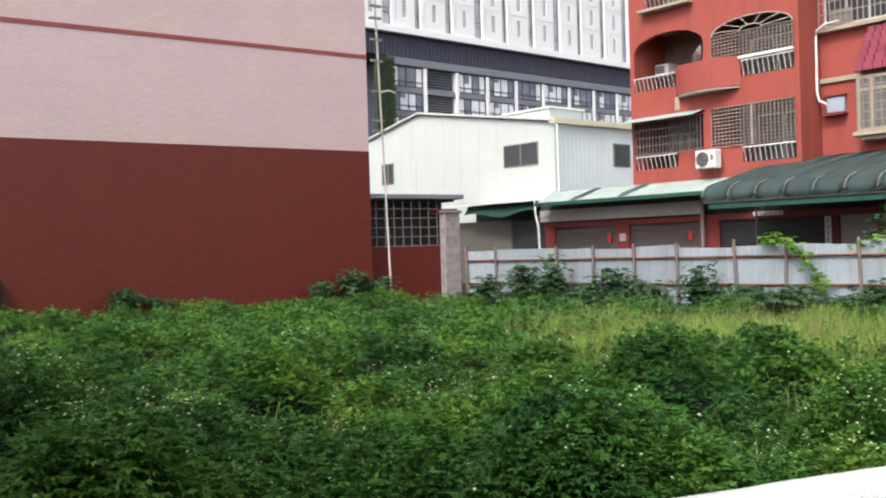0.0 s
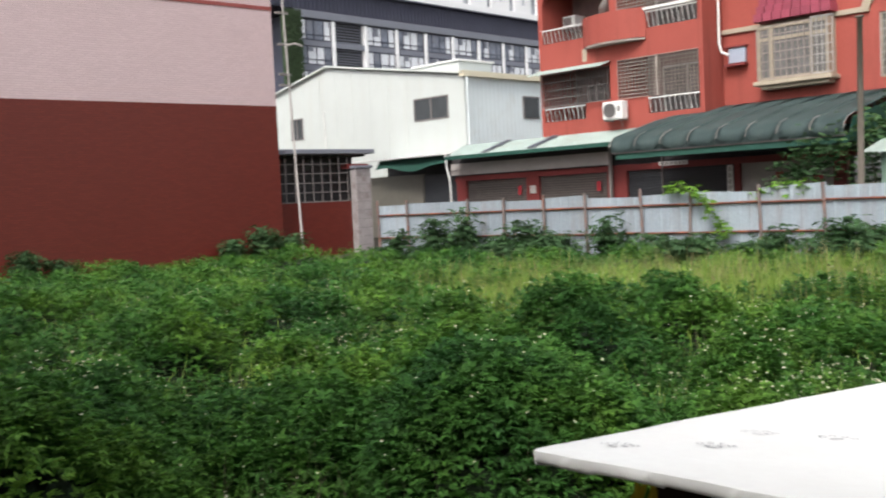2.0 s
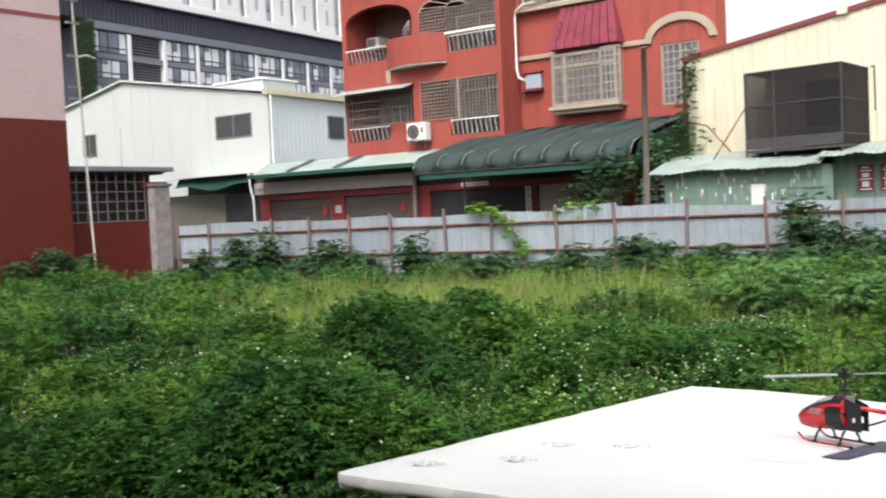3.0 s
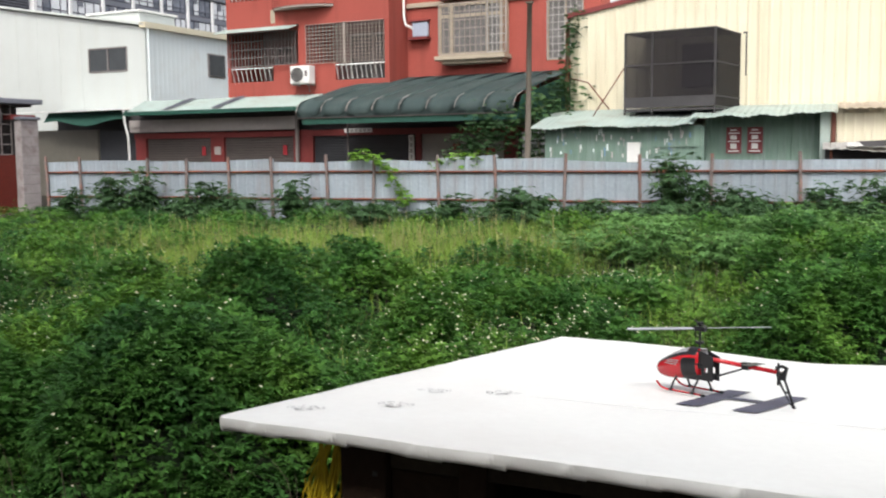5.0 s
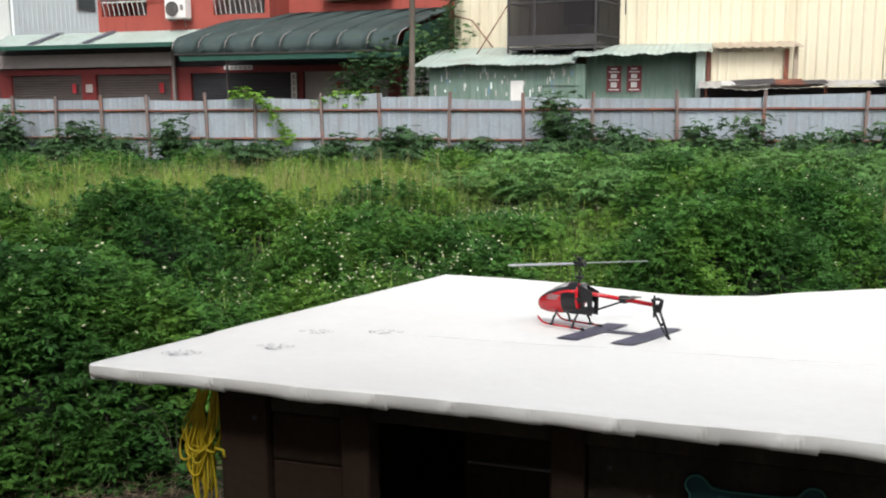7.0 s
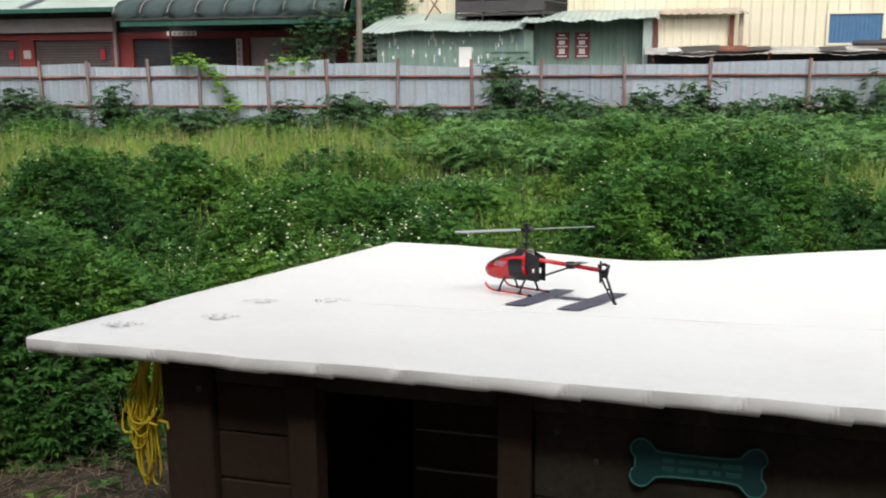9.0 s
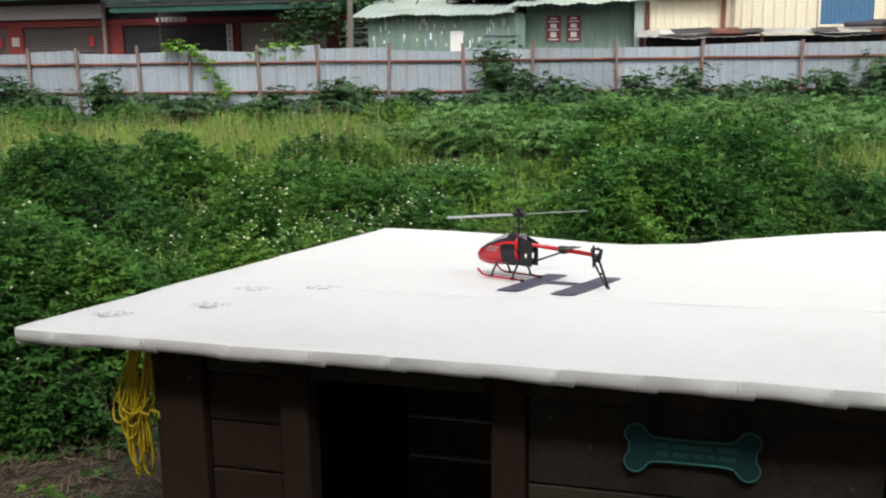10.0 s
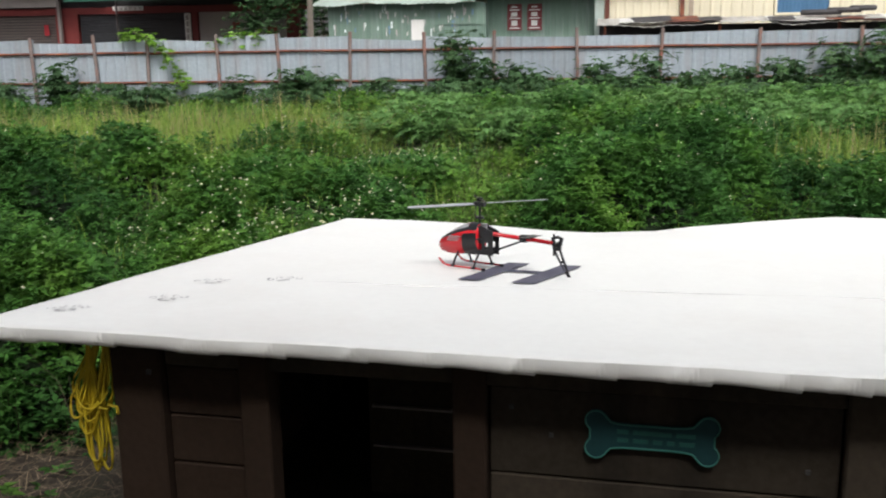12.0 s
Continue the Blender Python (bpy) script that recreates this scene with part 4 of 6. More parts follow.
# ---- cream workshop with its sheds ----
def cream_workshop():
    n, y = 45, 27
    b = thing("cream_workshop", n, (0, y, 0), "cream corrugated workshop with a sloping red-trimmed roofline", "building")
    top = lambda x: 5.67 + 0.187 * (x + 6.07)
    part("front_wall", ribbed(-6.85, 16, 0, 0, y, 0.27, 0.025, top=top), "cream_sheet", b)
    bm = bmesh.new()
    vs = [bm.verts.new(p) for p in ((-6.95, y - 0.08, top(-6.95)), (16, y - 0.08, top(16)), (16, y - 0.08, top(16) + 0.13), (-6.95, y - 0.08, top(-6.95) + 0.13))]
    bm.faces.new(vs)
    ext = bmesh.ops.extrude_face_region(bm, geom=bm.faces[:])
    bmesh.ops.translate(bm, verts=[g for g in ext["geom"] if isinstance(g, bmesh.types.BMVert)], vec=(0, 0.3, 0))
    part("verge", bm, "red_trim", b, "red verge trim")
    part("side_wall", bx(-6.85, -6.7, y + 0.03, y + 12, 0, 5.4), "cream_sheet", b)
    bm = bmesh.new()
    vs = [bm.verts.new(p) for p in ((-6.85, y + 0.2, top(-6.85)), (16, y + 0.2, top(16)), (16, y + 12, top(16)), (-6.85, y + 12, top(-6.85)))]
    bm.faces.new(vs)
    part("roof", bm, "cream_sheet", b)
    part("gutter_box", bx(-2.95, -2.7, y - 0.16, y - 0.085, top(-2.8) - 0.02, top(-2.8) + 0.2), "cream_sheet", b)
    part("downpipe", tube(bmesh.new(), [(-6.9, y - 0.12, 5.4), (-6.92, y - 0.12, 3.0), (-6.9, y - 0.12, 0)], 0.06, 8), "rust", b, "rusty downpipe")
    part("pipe_arm", tube(bmesh.new(), [(-6.85, y - 0.14, 3.85), (-6.3, y - 0.2, 3.7), (-5.9, y - 0.2, 3.2), (-5.7, y - 0.2, 2.95)], 0.02, 6), "rust", b)
    w = part("window", frame_bars(4.35, 5.75, 2.0, 2.85, y - 0.09, y - 0.03, 0.06), "cream_sheet", b)
    part("shutter", ribbed(4.4, 5.7, 2.03, 2.8, y - 0.05, 0.1, 0.012), "blue_shutter", w, "blue roller shutter")


cream_workshop()


def green_shed():
    n, y = 45, 24.5
    b = thing("green_shed", n, (-3, y, 0), "faded green corrugated shed with flaking patches", "shed")
    part("front_wall", ribbed(-6.88, -2.93, 0, 2.42, y, 0.16, 0.018), "green_sheet", b)
    part("recess_wall", ribbed(-2.9, -0.2, 0, 2.7, y + 0.5, 0.16, 0.018), "green_sheet", b)
    part("recess_side", bx(-2.93, -2.88, y + 0.02, y + 0.55, 0, 2.4), "green_sheet", b)
    part("end_wall", bx(-6.9, -6.85, y + 0.03, y + 2.4, 0, 2.4), "green_sheet", b)
    part("corner_strip", bx(-0.22, 0.0, y - 0.02, y + 0.5, 0, 2.7), "pale_green_roof", b)
    part("roof", roof_sheet(-7.25, -3.1, y - 0.35, 2.42, y + 2.45, 2.95, 0.16, 0.022, 0.09), "pale_green_roof", b, "pale green corrugated roof")
    part("roof", roof_sheet(-3.2, 0.15, y - 0.3, 2.62, y + 2.45, 2.98, 0.16, 0.022, 0.12), "pale_green_roof", b)
    part("door_frame", frame_bars(-4.12, -2.98, 0.3, 1.93, y - 0.05, y - 0.024, 0.035), "green_sheet", b)
    s = part("notice", bx(-4.75, -4.43, y - 0.035, y - 0.022, 1.52, 2.02), "paper", b, "white paper notice")
    rng = random.Random(8)
    for i in range(64):
        x, z = rng.uniform(-6.8, -3.1), rng.uniform(1.55, 2.3)
        part("flaked_patch", bx(x, x + rng.uniform(0.015, 0.05), y - 0.026, y - 0.021, z, z + rng.uniform(0.04, 0.2)), ("scrap_white", "grey_sheet", "scrap_white", "blue_print", "fascia")[i % 5], b)
    for x in (-2.39, -1.89):
        p = part("poster", bx(x, x + 0.36, y + 0.455, y + 0.47, 1.72, 2.36), "poster_red", b, "faded red poster with pale printing")
        for k, (z0, z1) in enumerate(((1.76, 1.79), (1.83, 1.96), (2.0, 2.03), (2.06, 2.16), (2.2, 2.23), (2.27, 2.31))):
            part("print_bar", bx(x + 0.05 + 0.05 * (k % 2), x + 0.31 - 0.06 * (k % 2), y + 0.447, y + 0.453, z0, z1), "paper", p)
    c = thing("cream_shed", n, (1, y, 0), "small cream shed with rust-red steel posts", "shed")
    part("panel", ribbed(0.14, 1.78, 0, 2.64, y + 0.1, 0.2, 0.02), "cream_sheet", c)
    for x in (0.02, 1.79):
        part("post", bx(x, x + 0.1, y - 0.02, y + 0.1, 0, 2.7), "rust", c)
    part("roof", roof_sheet(0.18, 2.2, y - 0.25, 2.74, y + 2.4, 2.98, 0.2, 0.03), "brown_sheet", c, "faded orange-brown roof sheet")
    part("gutter_post", bx(2.0, 2.1, y + 0.0, y + 0.1, 0, 2.8), "brown_sheet", c)
    d = thing("low_shelter", n, (3, y - 1, 0), "low rusty shelter roof patched with scrap sheet", "shelter")
    part("roof", roof_sheet(-0.15, 8, y - 1.1, 1.80, y - 0.1, 1.96, 0.22, 0.022, 0.10), "scrap_sheet", d)
    rng = random.Random(17)
    for i in range(16):
        x = rng.uniform(0, 7)
        w = rng.uniform(0.3, 1.0)
        bm = bx(x, x + w, y - 1.16, y - 1.16 + rng.uniform(0.25, 0.7), 1.86, 1.875)
        bmesh.ops.rotate(bm, verts=bm.verts, cent=(x, y - 1.1, 1.85), matrix=Matrix.Rotation(radians(rng.uniform(5, 14)), 3, "X") @ Matrix.Rotation(radians(rng.uniform(-3, 3)), 3, "Y"))
        part("scrap_piece", bm, ("scrap_white", "rust", "dark", "scrap_sheet")[i % 4], d, "loose scrap sheet")
    part("back_board", bx(-0.1, 8, y - 0.3, y - 0.2, 0, 1.8), "dark", d)
    for x in (0, 2.6, 5.2, 7.8):
        part("post", bx(x, x + 0.06, y - 0.95, y - 0.89, 0, 1.82), "rust", d)
    t = thing("tyre_heap", n, (5.4, y - 0.5, 2.05), "dark heap of scrap on the shelter roof", "scrap")
    bm = bmesh.new()
    for i, (x, s_) in enumerate(((4.9, 0.5), (5.4, 0.42), (5.8, 0.3))):
        tube(bm, [(x + s_ * 0.8 * math.cos(a_ * math.pi / 8), y - 0.55 + s_ * 0.5 * math.sin(a_ * math.pi / 8), 2.02 + 0.04 * i) for a_ in range(17)], 0.07, 6)
    part("tyre", bm, "dark", t)


green_shed()


def netted_cage():
    """A netted steel cage standing on the shed roof, turned a little."""
    n = 58
    c = Vector((-2.78, 25.1, 0))
    w = Matrix.Rotation(radians(-45), 3, "Z") @ c
    loc = Matrix.Rotation(radians(n), 3, "Z") @ w
    x1, y0 = loc.x, loc.y
    x1 += 0.08
    x0, y1, z0, z1 = x1 - 2.40, y0 + 2.1, 2.86, 4.84
    b = thing("netted_cage", n, ((x0 + x1) / 2, y0, 2.8), "black-netted steel cage standing on a shed roof", "cage")
    for nm, bm in (("net_front", bx(x0, x1, y0, y0 + 0.004, z0 + 0.3, z1)), ("net_end", bx(x1 - 0.004, x1, y0, y1, z0 + 0.05, z1)),
                   ("net_top", bx(x0, x1, y0, y1, z1 - 0.004, z1))):
        part(nm, bm, "net", b, "see-through black netting")
    for x, yy in ((x0, y0), (x1, y0), (x0, y1), (x1, y1), ((x0 + x1) / 2 - 0.45, y0)):
        part("post", bx(x - 0.022, x + 0.022, yy - 0.022, yy + 0.022, z0 - 0.12, z1), "dark", b)
    for z in (z0 + 0.3, z0 + 1.15, z1):
        part("rail", bx(x0, x1, y0 - 0.02, y0 + 0.015, z - 0.016, z + 0.016), "dark", b)
        part("rail", bx(x1 - 0.02, x1 + 0.015, y0, y1, z - 0.016, z + 0.016), "dark", b)
        part("rail", bx(x0, x0 + 0.03, y0, y1, z - 0.016, z + 0.016), "dark", b)
    part("outer_pole", tube(bmesh.new(), [(x1 + 0.14, y1 - 0.1, z0 + 0.9), (x1 + 0.14, y1 - 0.1, z1 + 0.05)], 0.02, 6), "dark", b, "dark steel pole at the cage corner")
    part("pole_arm", bx(x1, x1 + 0.16, y1 - 0.12, y1 - 0.08, z1 + 0.02, z1 + 0.06), "dark", b)
    part("base_board", bx(x0, x1, y0 - 0.03, y0 + 0.03, z0 + 0.05, z0 + 0.32), "dark", b, "dark boarded base")
    part("floor", bx(x0, x1, y0, y1, z0 - 0.04, z0 + 0.02), "dark", b)
    part("inner_box", bx(x0 + 1.2, x0 + 2.0, y0 + 0.9, y0 + 1.4, z0 + 0.6, z0 + 1.7), "dark", b)
    part("brace", tube(bmesh.new(), [(x0, y0, 4.0), (x0 - 0.95, y0 - 0.1, 2.62)], 0.018, 6), "rust", b, "thin rusty stay")


def net_material():
    """Open netting: a fine mesh that lets part of the light through."""
    m = M["net"]
    nt = m.node_tree
    tr = nt.nodes.new("ShaderNodeBsdfTransparent")
    ms = nt.nodes.new("ShaderNodeMixShader")
    ms.inputs[0].default_value = 0.33
    nt.links.new(nt.nodes["Principled BSDF"].outputs[0], ms.inputs[1])
    nt.links.new(tr.outputs[0], ms.inputs[2])
    nt.links.new(ms.outputs[0], nt.nodes["Material Output"].inputs["Surface"])


net_material()
netted_cage()


def utility_pole():
    b = thing("utility_pole", 43, (-5.85, 22.7, 0), "old weathered timber pole behind the fence", "pole")
    part("shaft", tube(bmesh.new(), [(-6.0, 22.7, 0), (-5.95, 22.7, 3), (-5.92, 22.7, 5.3)], 0.075, 10, 0.06), "pole", b, smooth=True)
    part("cap", bx(-6.0, -5.84, 22.62, 22.78, 5.3, 5.34), "pole", b)


utility_pole()


# ---- sheet fence ----
POSTS = [-19.7, -18.55, -16.34, -15.11, -13.81, -12.55, -10.97, -9.70, -8.0, -6.56, -4.9, -3.18, -1.64, 0.21, 2.01, 4.06, 6.18, 8.3, 10.4]


def fence():
    n, y = 43, 22
    f = thing("sheet_fence", n, (-5, y, 0), "patched galvanised sheet fence on rusty posts and rails", "fence")
    rng = random.Random(11)
    for i, (a_, c_) in enumerate(zip(POSTS, POSTS[1:])):
        h = 1.62 + rng.uniform(-0.035, 0.05)
        t0 = rng.uniform(-0.035, 0.035)
        part("sheet", ribbed(a_ - 0.03, c_ + 0.03, 0, 0, y + 0.05 + 0.012 * (i % 2), 0.25, 0.012, top=lambda x: h + t0 * (x - a_) / (c_ - a_) * 2), "fence_sheet", f)
    for i, x in enumerate(POSTS):
        lean = rng.uniform(-0.03, 0.03)
        part("post", tube(bmesh.new(), [(x + lean, y - 0.03, -0.1), (x, y - 0.03, 1.0), (x - lean, y - 0.03, 1.74 + rng.uniform(-0.04, 0.05))], 0.042, 6), "post_steel", f)
    for z in (1.34, 0.66, 0.02):
        for i, (a_, c_) in enumerate(zip(POSTS, POSTS[1:])):
            d0, d1 = rng.uniform(-0.012, 0.012), rng.uniform(-0.012, 0.012)
            part("rail", tube(bmesh.new(), [(a_, y - 0.0, z + d0), (c_, y - 0.0, z + d1)], 0.03, 4), "rust", f)


fence()


# ---- vegetation ----
DOG_P, DOG_U, DOG_W = np.array((0.458, 2.981)), np.array((0.660, -0.7513)), np.array((0.7513, 0.660))
veg = np.random.default_rng(21)
ND = 880
DOMES = np.column_stack([veg.uniform(-16, 23, ND), veg.uniform(1, 29, ND), veg.uniform(0.4, 1.0, ND), veg.uniform(0.28, 0.96, ND)])
PITS = np.array([(-1.0, 8.6, 0.62), (1.6, 10.4, 0.6), (1.1, 10.7, 0.4), (3.4, 12.9, 0.7), (-3.0, 15.8, 0.8), (-1.9, 6.6, 0.45), (5.4, 9.6, 0.5), (0.2, 6.9, 0.4), (-3.6, 9.9, 0.5), (7.2, 8.6, 0.5), (4.4, 6.4, 0.4)])

pit_rng = np.random.default_rng(8)
pit_az, pit_r = np.radians(pit_rng.uniform(-30, 66, 110)), pit_rng.uniform(6.2, 17, 110)
PITS = np.vstack([PITS, np.column_stack([pit_r * np.sin(pit_az), pit_r * np.cos(pit_az), pit_rng.uniform(0.22, 0.5, 110)])])


def in_grass(x, y):
    r, a_ = np.hypot(x, y), np.degrees(np.arctan2(x, y))
    g = np.exp(-((r - 15.2) / 3.6) ** 2) * np.clip((a_ - 0) / 8, 0, 1) * np.clip((35 - a_) / 8, 0, 1)
    g2 = np.exp(-((r - 11.5) / 1.8) ** 2) * np.clip((a_ - 50) / 5, 0, 1)
    return np.maximum(g, 0.6 * g2) * (0.75 + 0.25 * np.sin(x * 2.3) * np.sin(y * 2.9))


def canopy(x, y):
    """Height of the weeds' surface: overlapping domed clumps with gaps between them."""
    h = np.full(len(x), 0.16)
    for cx, cy, cr, ch in DOMES:
        near = np.abs(x - cx) < cr
        near[near] &= np.abs(y[near] - cy) < cr
        d2 = ((x[near] - cx) ** 2 + (y[near] - cy) ** 2) / cr ** 2
        h[near] = np.maximum(h[near], ch * np.sqrt(np.clip(1 - d2, 0, 1)))
    for cx, cy, cr in PITS:
        h *= 1 - 0.85 * np.exp(-(((x - cx) ** 2 + (y - cy) ** 2) / cr ** 2) ** 2)
    h *= 0.92 + 0.22 * np.sin(x * 0.9 + 0.6 * np.sin(y * 0.7)) * np.sin(y * 0.8 + 1.0) + 0.10 * np.sin(x * 2.1 + y * 1.3)
    r = np.hypot(x, y)
    h *= np.clip(1.12 - np.maximum(r - 6, 0) * 0.035, 0.6, 1.12)
    h *= 1 - 0.55 * in_grass(x, y)
    straw = np.hypot((x - 0.3) / 1.15, (y - 3.35) / 1.0)
    return np.clip(h, 0.06, 1.0) * np.clip((straw - 0.8) * 2, 0.1, 1)


def allowed(x, y):
    q = np.column_stack([x, y]) - DOG_P
    u, w = q @ DOG_U, q @ DOG_W
    dog = (u > 0.05) & (u < 4.2) & (w > -1.6) & (w < 3.05)
    fence_d = x * math.sin(radians(43)) + y * math.cos(radians(43))
    wall_d = x * math.sin(radians(-35.6)) + y * math.cos(radians(-35.6))
    straw = np.hypot((x - 0.3) / 1.15, (y - 3.35) / 1.0)
    return ~dog & (fence_d < 21.85) & (wall_d < 27.1) & (straw > 0.95) & (np.hypot(x, y) > 3.0)


def scatter(count, r0, r1, power):
    """Points in the wedge of the lot; density falls with distance."""
    az = np.radians(veg.uniform(-33, 68, count))
    k = 2 - power
    r = (r0 ** k + veg.random(count) * (r1 ** k - r0 ** k)) ** (1 / k)
    x, y = r * np.sin(az), r * np.cos(az)
    ok = allowed(x, y)
    return x[ok], y[ok], r[ok]


def stuff_mesh(name, verts, faces, material, label, category, loops=None):
    me = bpy.data.meshes.new(name)
    nv, nf, k = len(verts), len(faces), faces.shape[1]
    me.vertices.add(nv)
    me.vertices.foreach_set("co", np.ascontiguousarray(verts, dtype=np.float32).ravel())
    me.loops.add(nf * k)
    me.loops.foreach_set("vertex_index", np.ascontiguousarray(faces, dtype=np.int32).ravel())
    me.polygons.add(nf)
    me.polygons.foreach_set("loop_start", np.arange(0, nf * k, k, dtype=np.int32))
    me.update(calc_edges=True)
    me.materials.append(M[material])
    return tagged(new(name, me), label, category, kind="stuff")


def leaflets(base, out, up, length, width, fold=0.25):
    """Folded pointed leaflets: 4 corner points and a bent tip each. base, out, up: n x 3 arrays."""
    side = np.cross(out, up)
    side /= np.linalg.norm(side, axis=1)[:, None] + 1e-9
    L, W = length[:, None], width[:, None]
    mid = base + out * L * 0.45
    a = mid + side * W * 0.5 + up * W * fold
    b = mid - side * W * 0.5 + up * W * fold
    tip = base + out * L - up * L * 0.12
    v = np.stack([base, a, tip, b], 1).reshape(-1, 3)
    i = np.arange(len(base)) * 4
    f = np.concatenate([np.stack([i, i + 1, i + 2], 1), np.stack([i, i + 2, i + 3], 1)])
    return v, f


def slim_leaflets(base, out, up, length, width):
    """Plain pointed leaflets for plants farther off."""
    side = np.cross(out, up)
    side /= np.linalg.norm(side, axis=1)[:, None] + 1e-9
    root = base + out * length[:, None] * 0.15
    v = np.stack([root + side * width[:, None] * 0.55, base + (out - up * 0.12) * length[:, None], root - side * width[:, None] * 0.55], 1).reshape(-1, 3)
    return v, np.arange(len(base) * 3).reshape(-1, 3)


def trifoliate(px, py, pz, size, tiers, per_tier, spread=1.0, slim=False):
    """Sprigs with whorls of three-part leaves."""
    V, F, off = [], [], 0
    n = len(px)
    for t in range(tiers):
        for k in range(per_tier):
            a = veg.uniform(0, 2 * math.pi, n)
            pitch = np.radians(veg.normal(22 - 26 * t, 22, n))
            out = np.column_stack([np.cos(a) * np.cos(pitch), np.sin(a) * np.cos(pitch), np.sin(pitch)])
            up = np.column_stack([-np.cos(a) * np.sin(pitch), -np.sin(a) * np.sin(pitch), np.cos(pitch)])
            side = np.cross(out, up)
            reach = size * (0.035 + 0.035 * t) * spread
            root = np.column_stack([px, py, pz - t * 0.085 * size + veg.normal(0, 0.025, n)]) + out * reach[:, None]
            for sgn, ls, ws in ((0, 0.078, 0.036), (1, 0.058, 0.030), (-1, 0.058, 0.030)):
                d = out * (1.0 if sgn == 0 else 0.55) + side * sgn * 0.85
                d /= np.linalg.norm(d, axis=1)[:, None]
                s = size * veg.uniform(0.75, 1.2, n)
                v, f = (slim_leaflets if slim else leaflets)(root + d * 0.004, d, up, ls * s, ws * s)
                V.append(v)
                F.append(f + off)
                off += len(v)
    return np.concatenate(V), np.concatenate(F)


# near-black sheet under the leaves, standing in for shade among stems and lower leaves
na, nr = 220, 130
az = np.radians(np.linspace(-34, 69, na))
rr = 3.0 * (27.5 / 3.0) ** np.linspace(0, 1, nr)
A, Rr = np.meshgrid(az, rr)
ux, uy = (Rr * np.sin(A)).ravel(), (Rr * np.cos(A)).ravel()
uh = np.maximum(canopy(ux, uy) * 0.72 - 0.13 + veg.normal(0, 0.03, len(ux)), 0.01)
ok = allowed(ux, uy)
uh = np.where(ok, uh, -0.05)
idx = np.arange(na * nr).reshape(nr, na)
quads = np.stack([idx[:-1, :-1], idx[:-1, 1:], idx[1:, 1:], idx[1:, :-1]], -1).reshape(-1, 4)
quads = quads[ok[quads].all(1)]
stuff_mesh("undergrowth", np.column_stack([ux, uy, uh]), quads, "under", "near-black sheet standing in for shade under the weeds", "undergrowth")


def weeds():
    for name, cnt, r0, r1, pw, tiers, per, sz in (("weed_leaves", 16500, 3.0, 9.0, 1.0, 3, 5, 0.64), ("weed_leaves", 26000, 9.0, 16.5, 1.0, 2, 5, 0.86), ("weed_leaves", 25000, 16.5, 30, 0.8, 2, 4, 1.05)):
        x, y, r = scatter(cnt, r0, r1, pw)
        keep = (veg.random(len(x)) > in_grass(x, y) * 0.92) & ((canopy(x, y) > 0.12) | (veg.random(len(x)) < 0.3)) & ((r > 4.4) | (veg.random(len(x)) < 0.6))
        x, y, r = x[keep], y[keep], r[keep]
        z = canopy(x, y) + veg.uniform(-0.09, 0.06, len(x))
        size = veg.uniform(0.75, 1.25, len(x)) * sz
        v, f = trifoliate(x, y, z, size, tiers, per, 1.15, r0 > 8)
        stuff_mesh(name, v, f, "leaf", "dense green flowering weeds with three-part leaves", "weeds")
        # lower leaf layer on slopes of the clumps
        x2, y2 = x + veg.normal(0, 0.08, len(x)), y + veg.normal(0, 0.08, len(x))
        v, f = trifoliate(x2, y2, canopy(x2, y2) - veg.uniform(0.08, 0.3, len(x)), size, 1, 4, 1.7, r0 > 8)
        stuff_mesh("lower_weed_leaves", v, f, "leaf", "shaded lower weed leaves", "weeds")
        # flowers
        pick = veg.random(len(x)) < 0.95 * np.clip(np.sin(x * 1.1 + 1.4) * np.sin(y * 0.75 + 0.4) + 0.35 * np.sin(x * 3.1) * np.sin(y * 2.7) + 0.0, 0.10, 1) * (0.35 if r0 > 10 else 0.65 if r0 > 8 else 1.0)
        fx, fy, fz = x[pick], y[pick], z[pick] + veg.uniform(0.05, 0.15, pick.sum())
        n = len(fx)
        V, F, off = [], [], 0
        tilt = np.column_stack([veg.normal(-0.15, 0.35, n), veg.normal(-0.3, 0.35, n), np.ones(n)])
        tilt /= np.linalg.norm(tilt, axis=1)[:, None]
        s1 = np.cross(tilt, np.array([1.0, 0, 0]))
        s1 /= np.linalg.norm(s1, axis=1)[:, None]
        s2 = np.cross(tilt, s1)
        c = np.column_stack([fx, fy, fz])
        fs = veg.uniform(0.007, 0.0135, n) * (1 + 0.35 * (sz - 1))
        for k in range(5):
            a_ = 2 * math.pi * k / 5 + 0.3
            d = s1 * math.cos(a_) + s2 * math.sin(a_)
            v, f = leaflets(c, d, tilt, fs, fs * 0.9, 0.1)
            V.append(v)
            F.append(f + off)
            off += len(v)
        stuff_mesh("weed_flowers", np.concatenate(V), np.concatenate(F), "petal", "small white daisy-like weed flowers", "flowers")
        V = np.stack([c + tilt * 0.003 + s1 * fs[:, None] * 0.32 * math.cos(t) + s2 * fs[:, None] * 0.32 * math.sin(t) for t in (0, 2.1, 4.2)], 1).reshape(-1, 3)
        stuff_mesh("flower_centres", V, np.arange(n * 3).reshape(-1, 3), "pollen", "yellow flower centres", "flowers")
        # thin flower stalks
        w = 0.0016 * (1 + (sz - 1) * 2)
        base = np.column_stack([fx + veg.normal(0, 0.02, n), fy + veg.normal(0, 0.02, n), fz - 0.22])
        V = np.stack([base - [w, 0, 0], base + [w, 0, 0], c], 1).reshape(-1, 3)
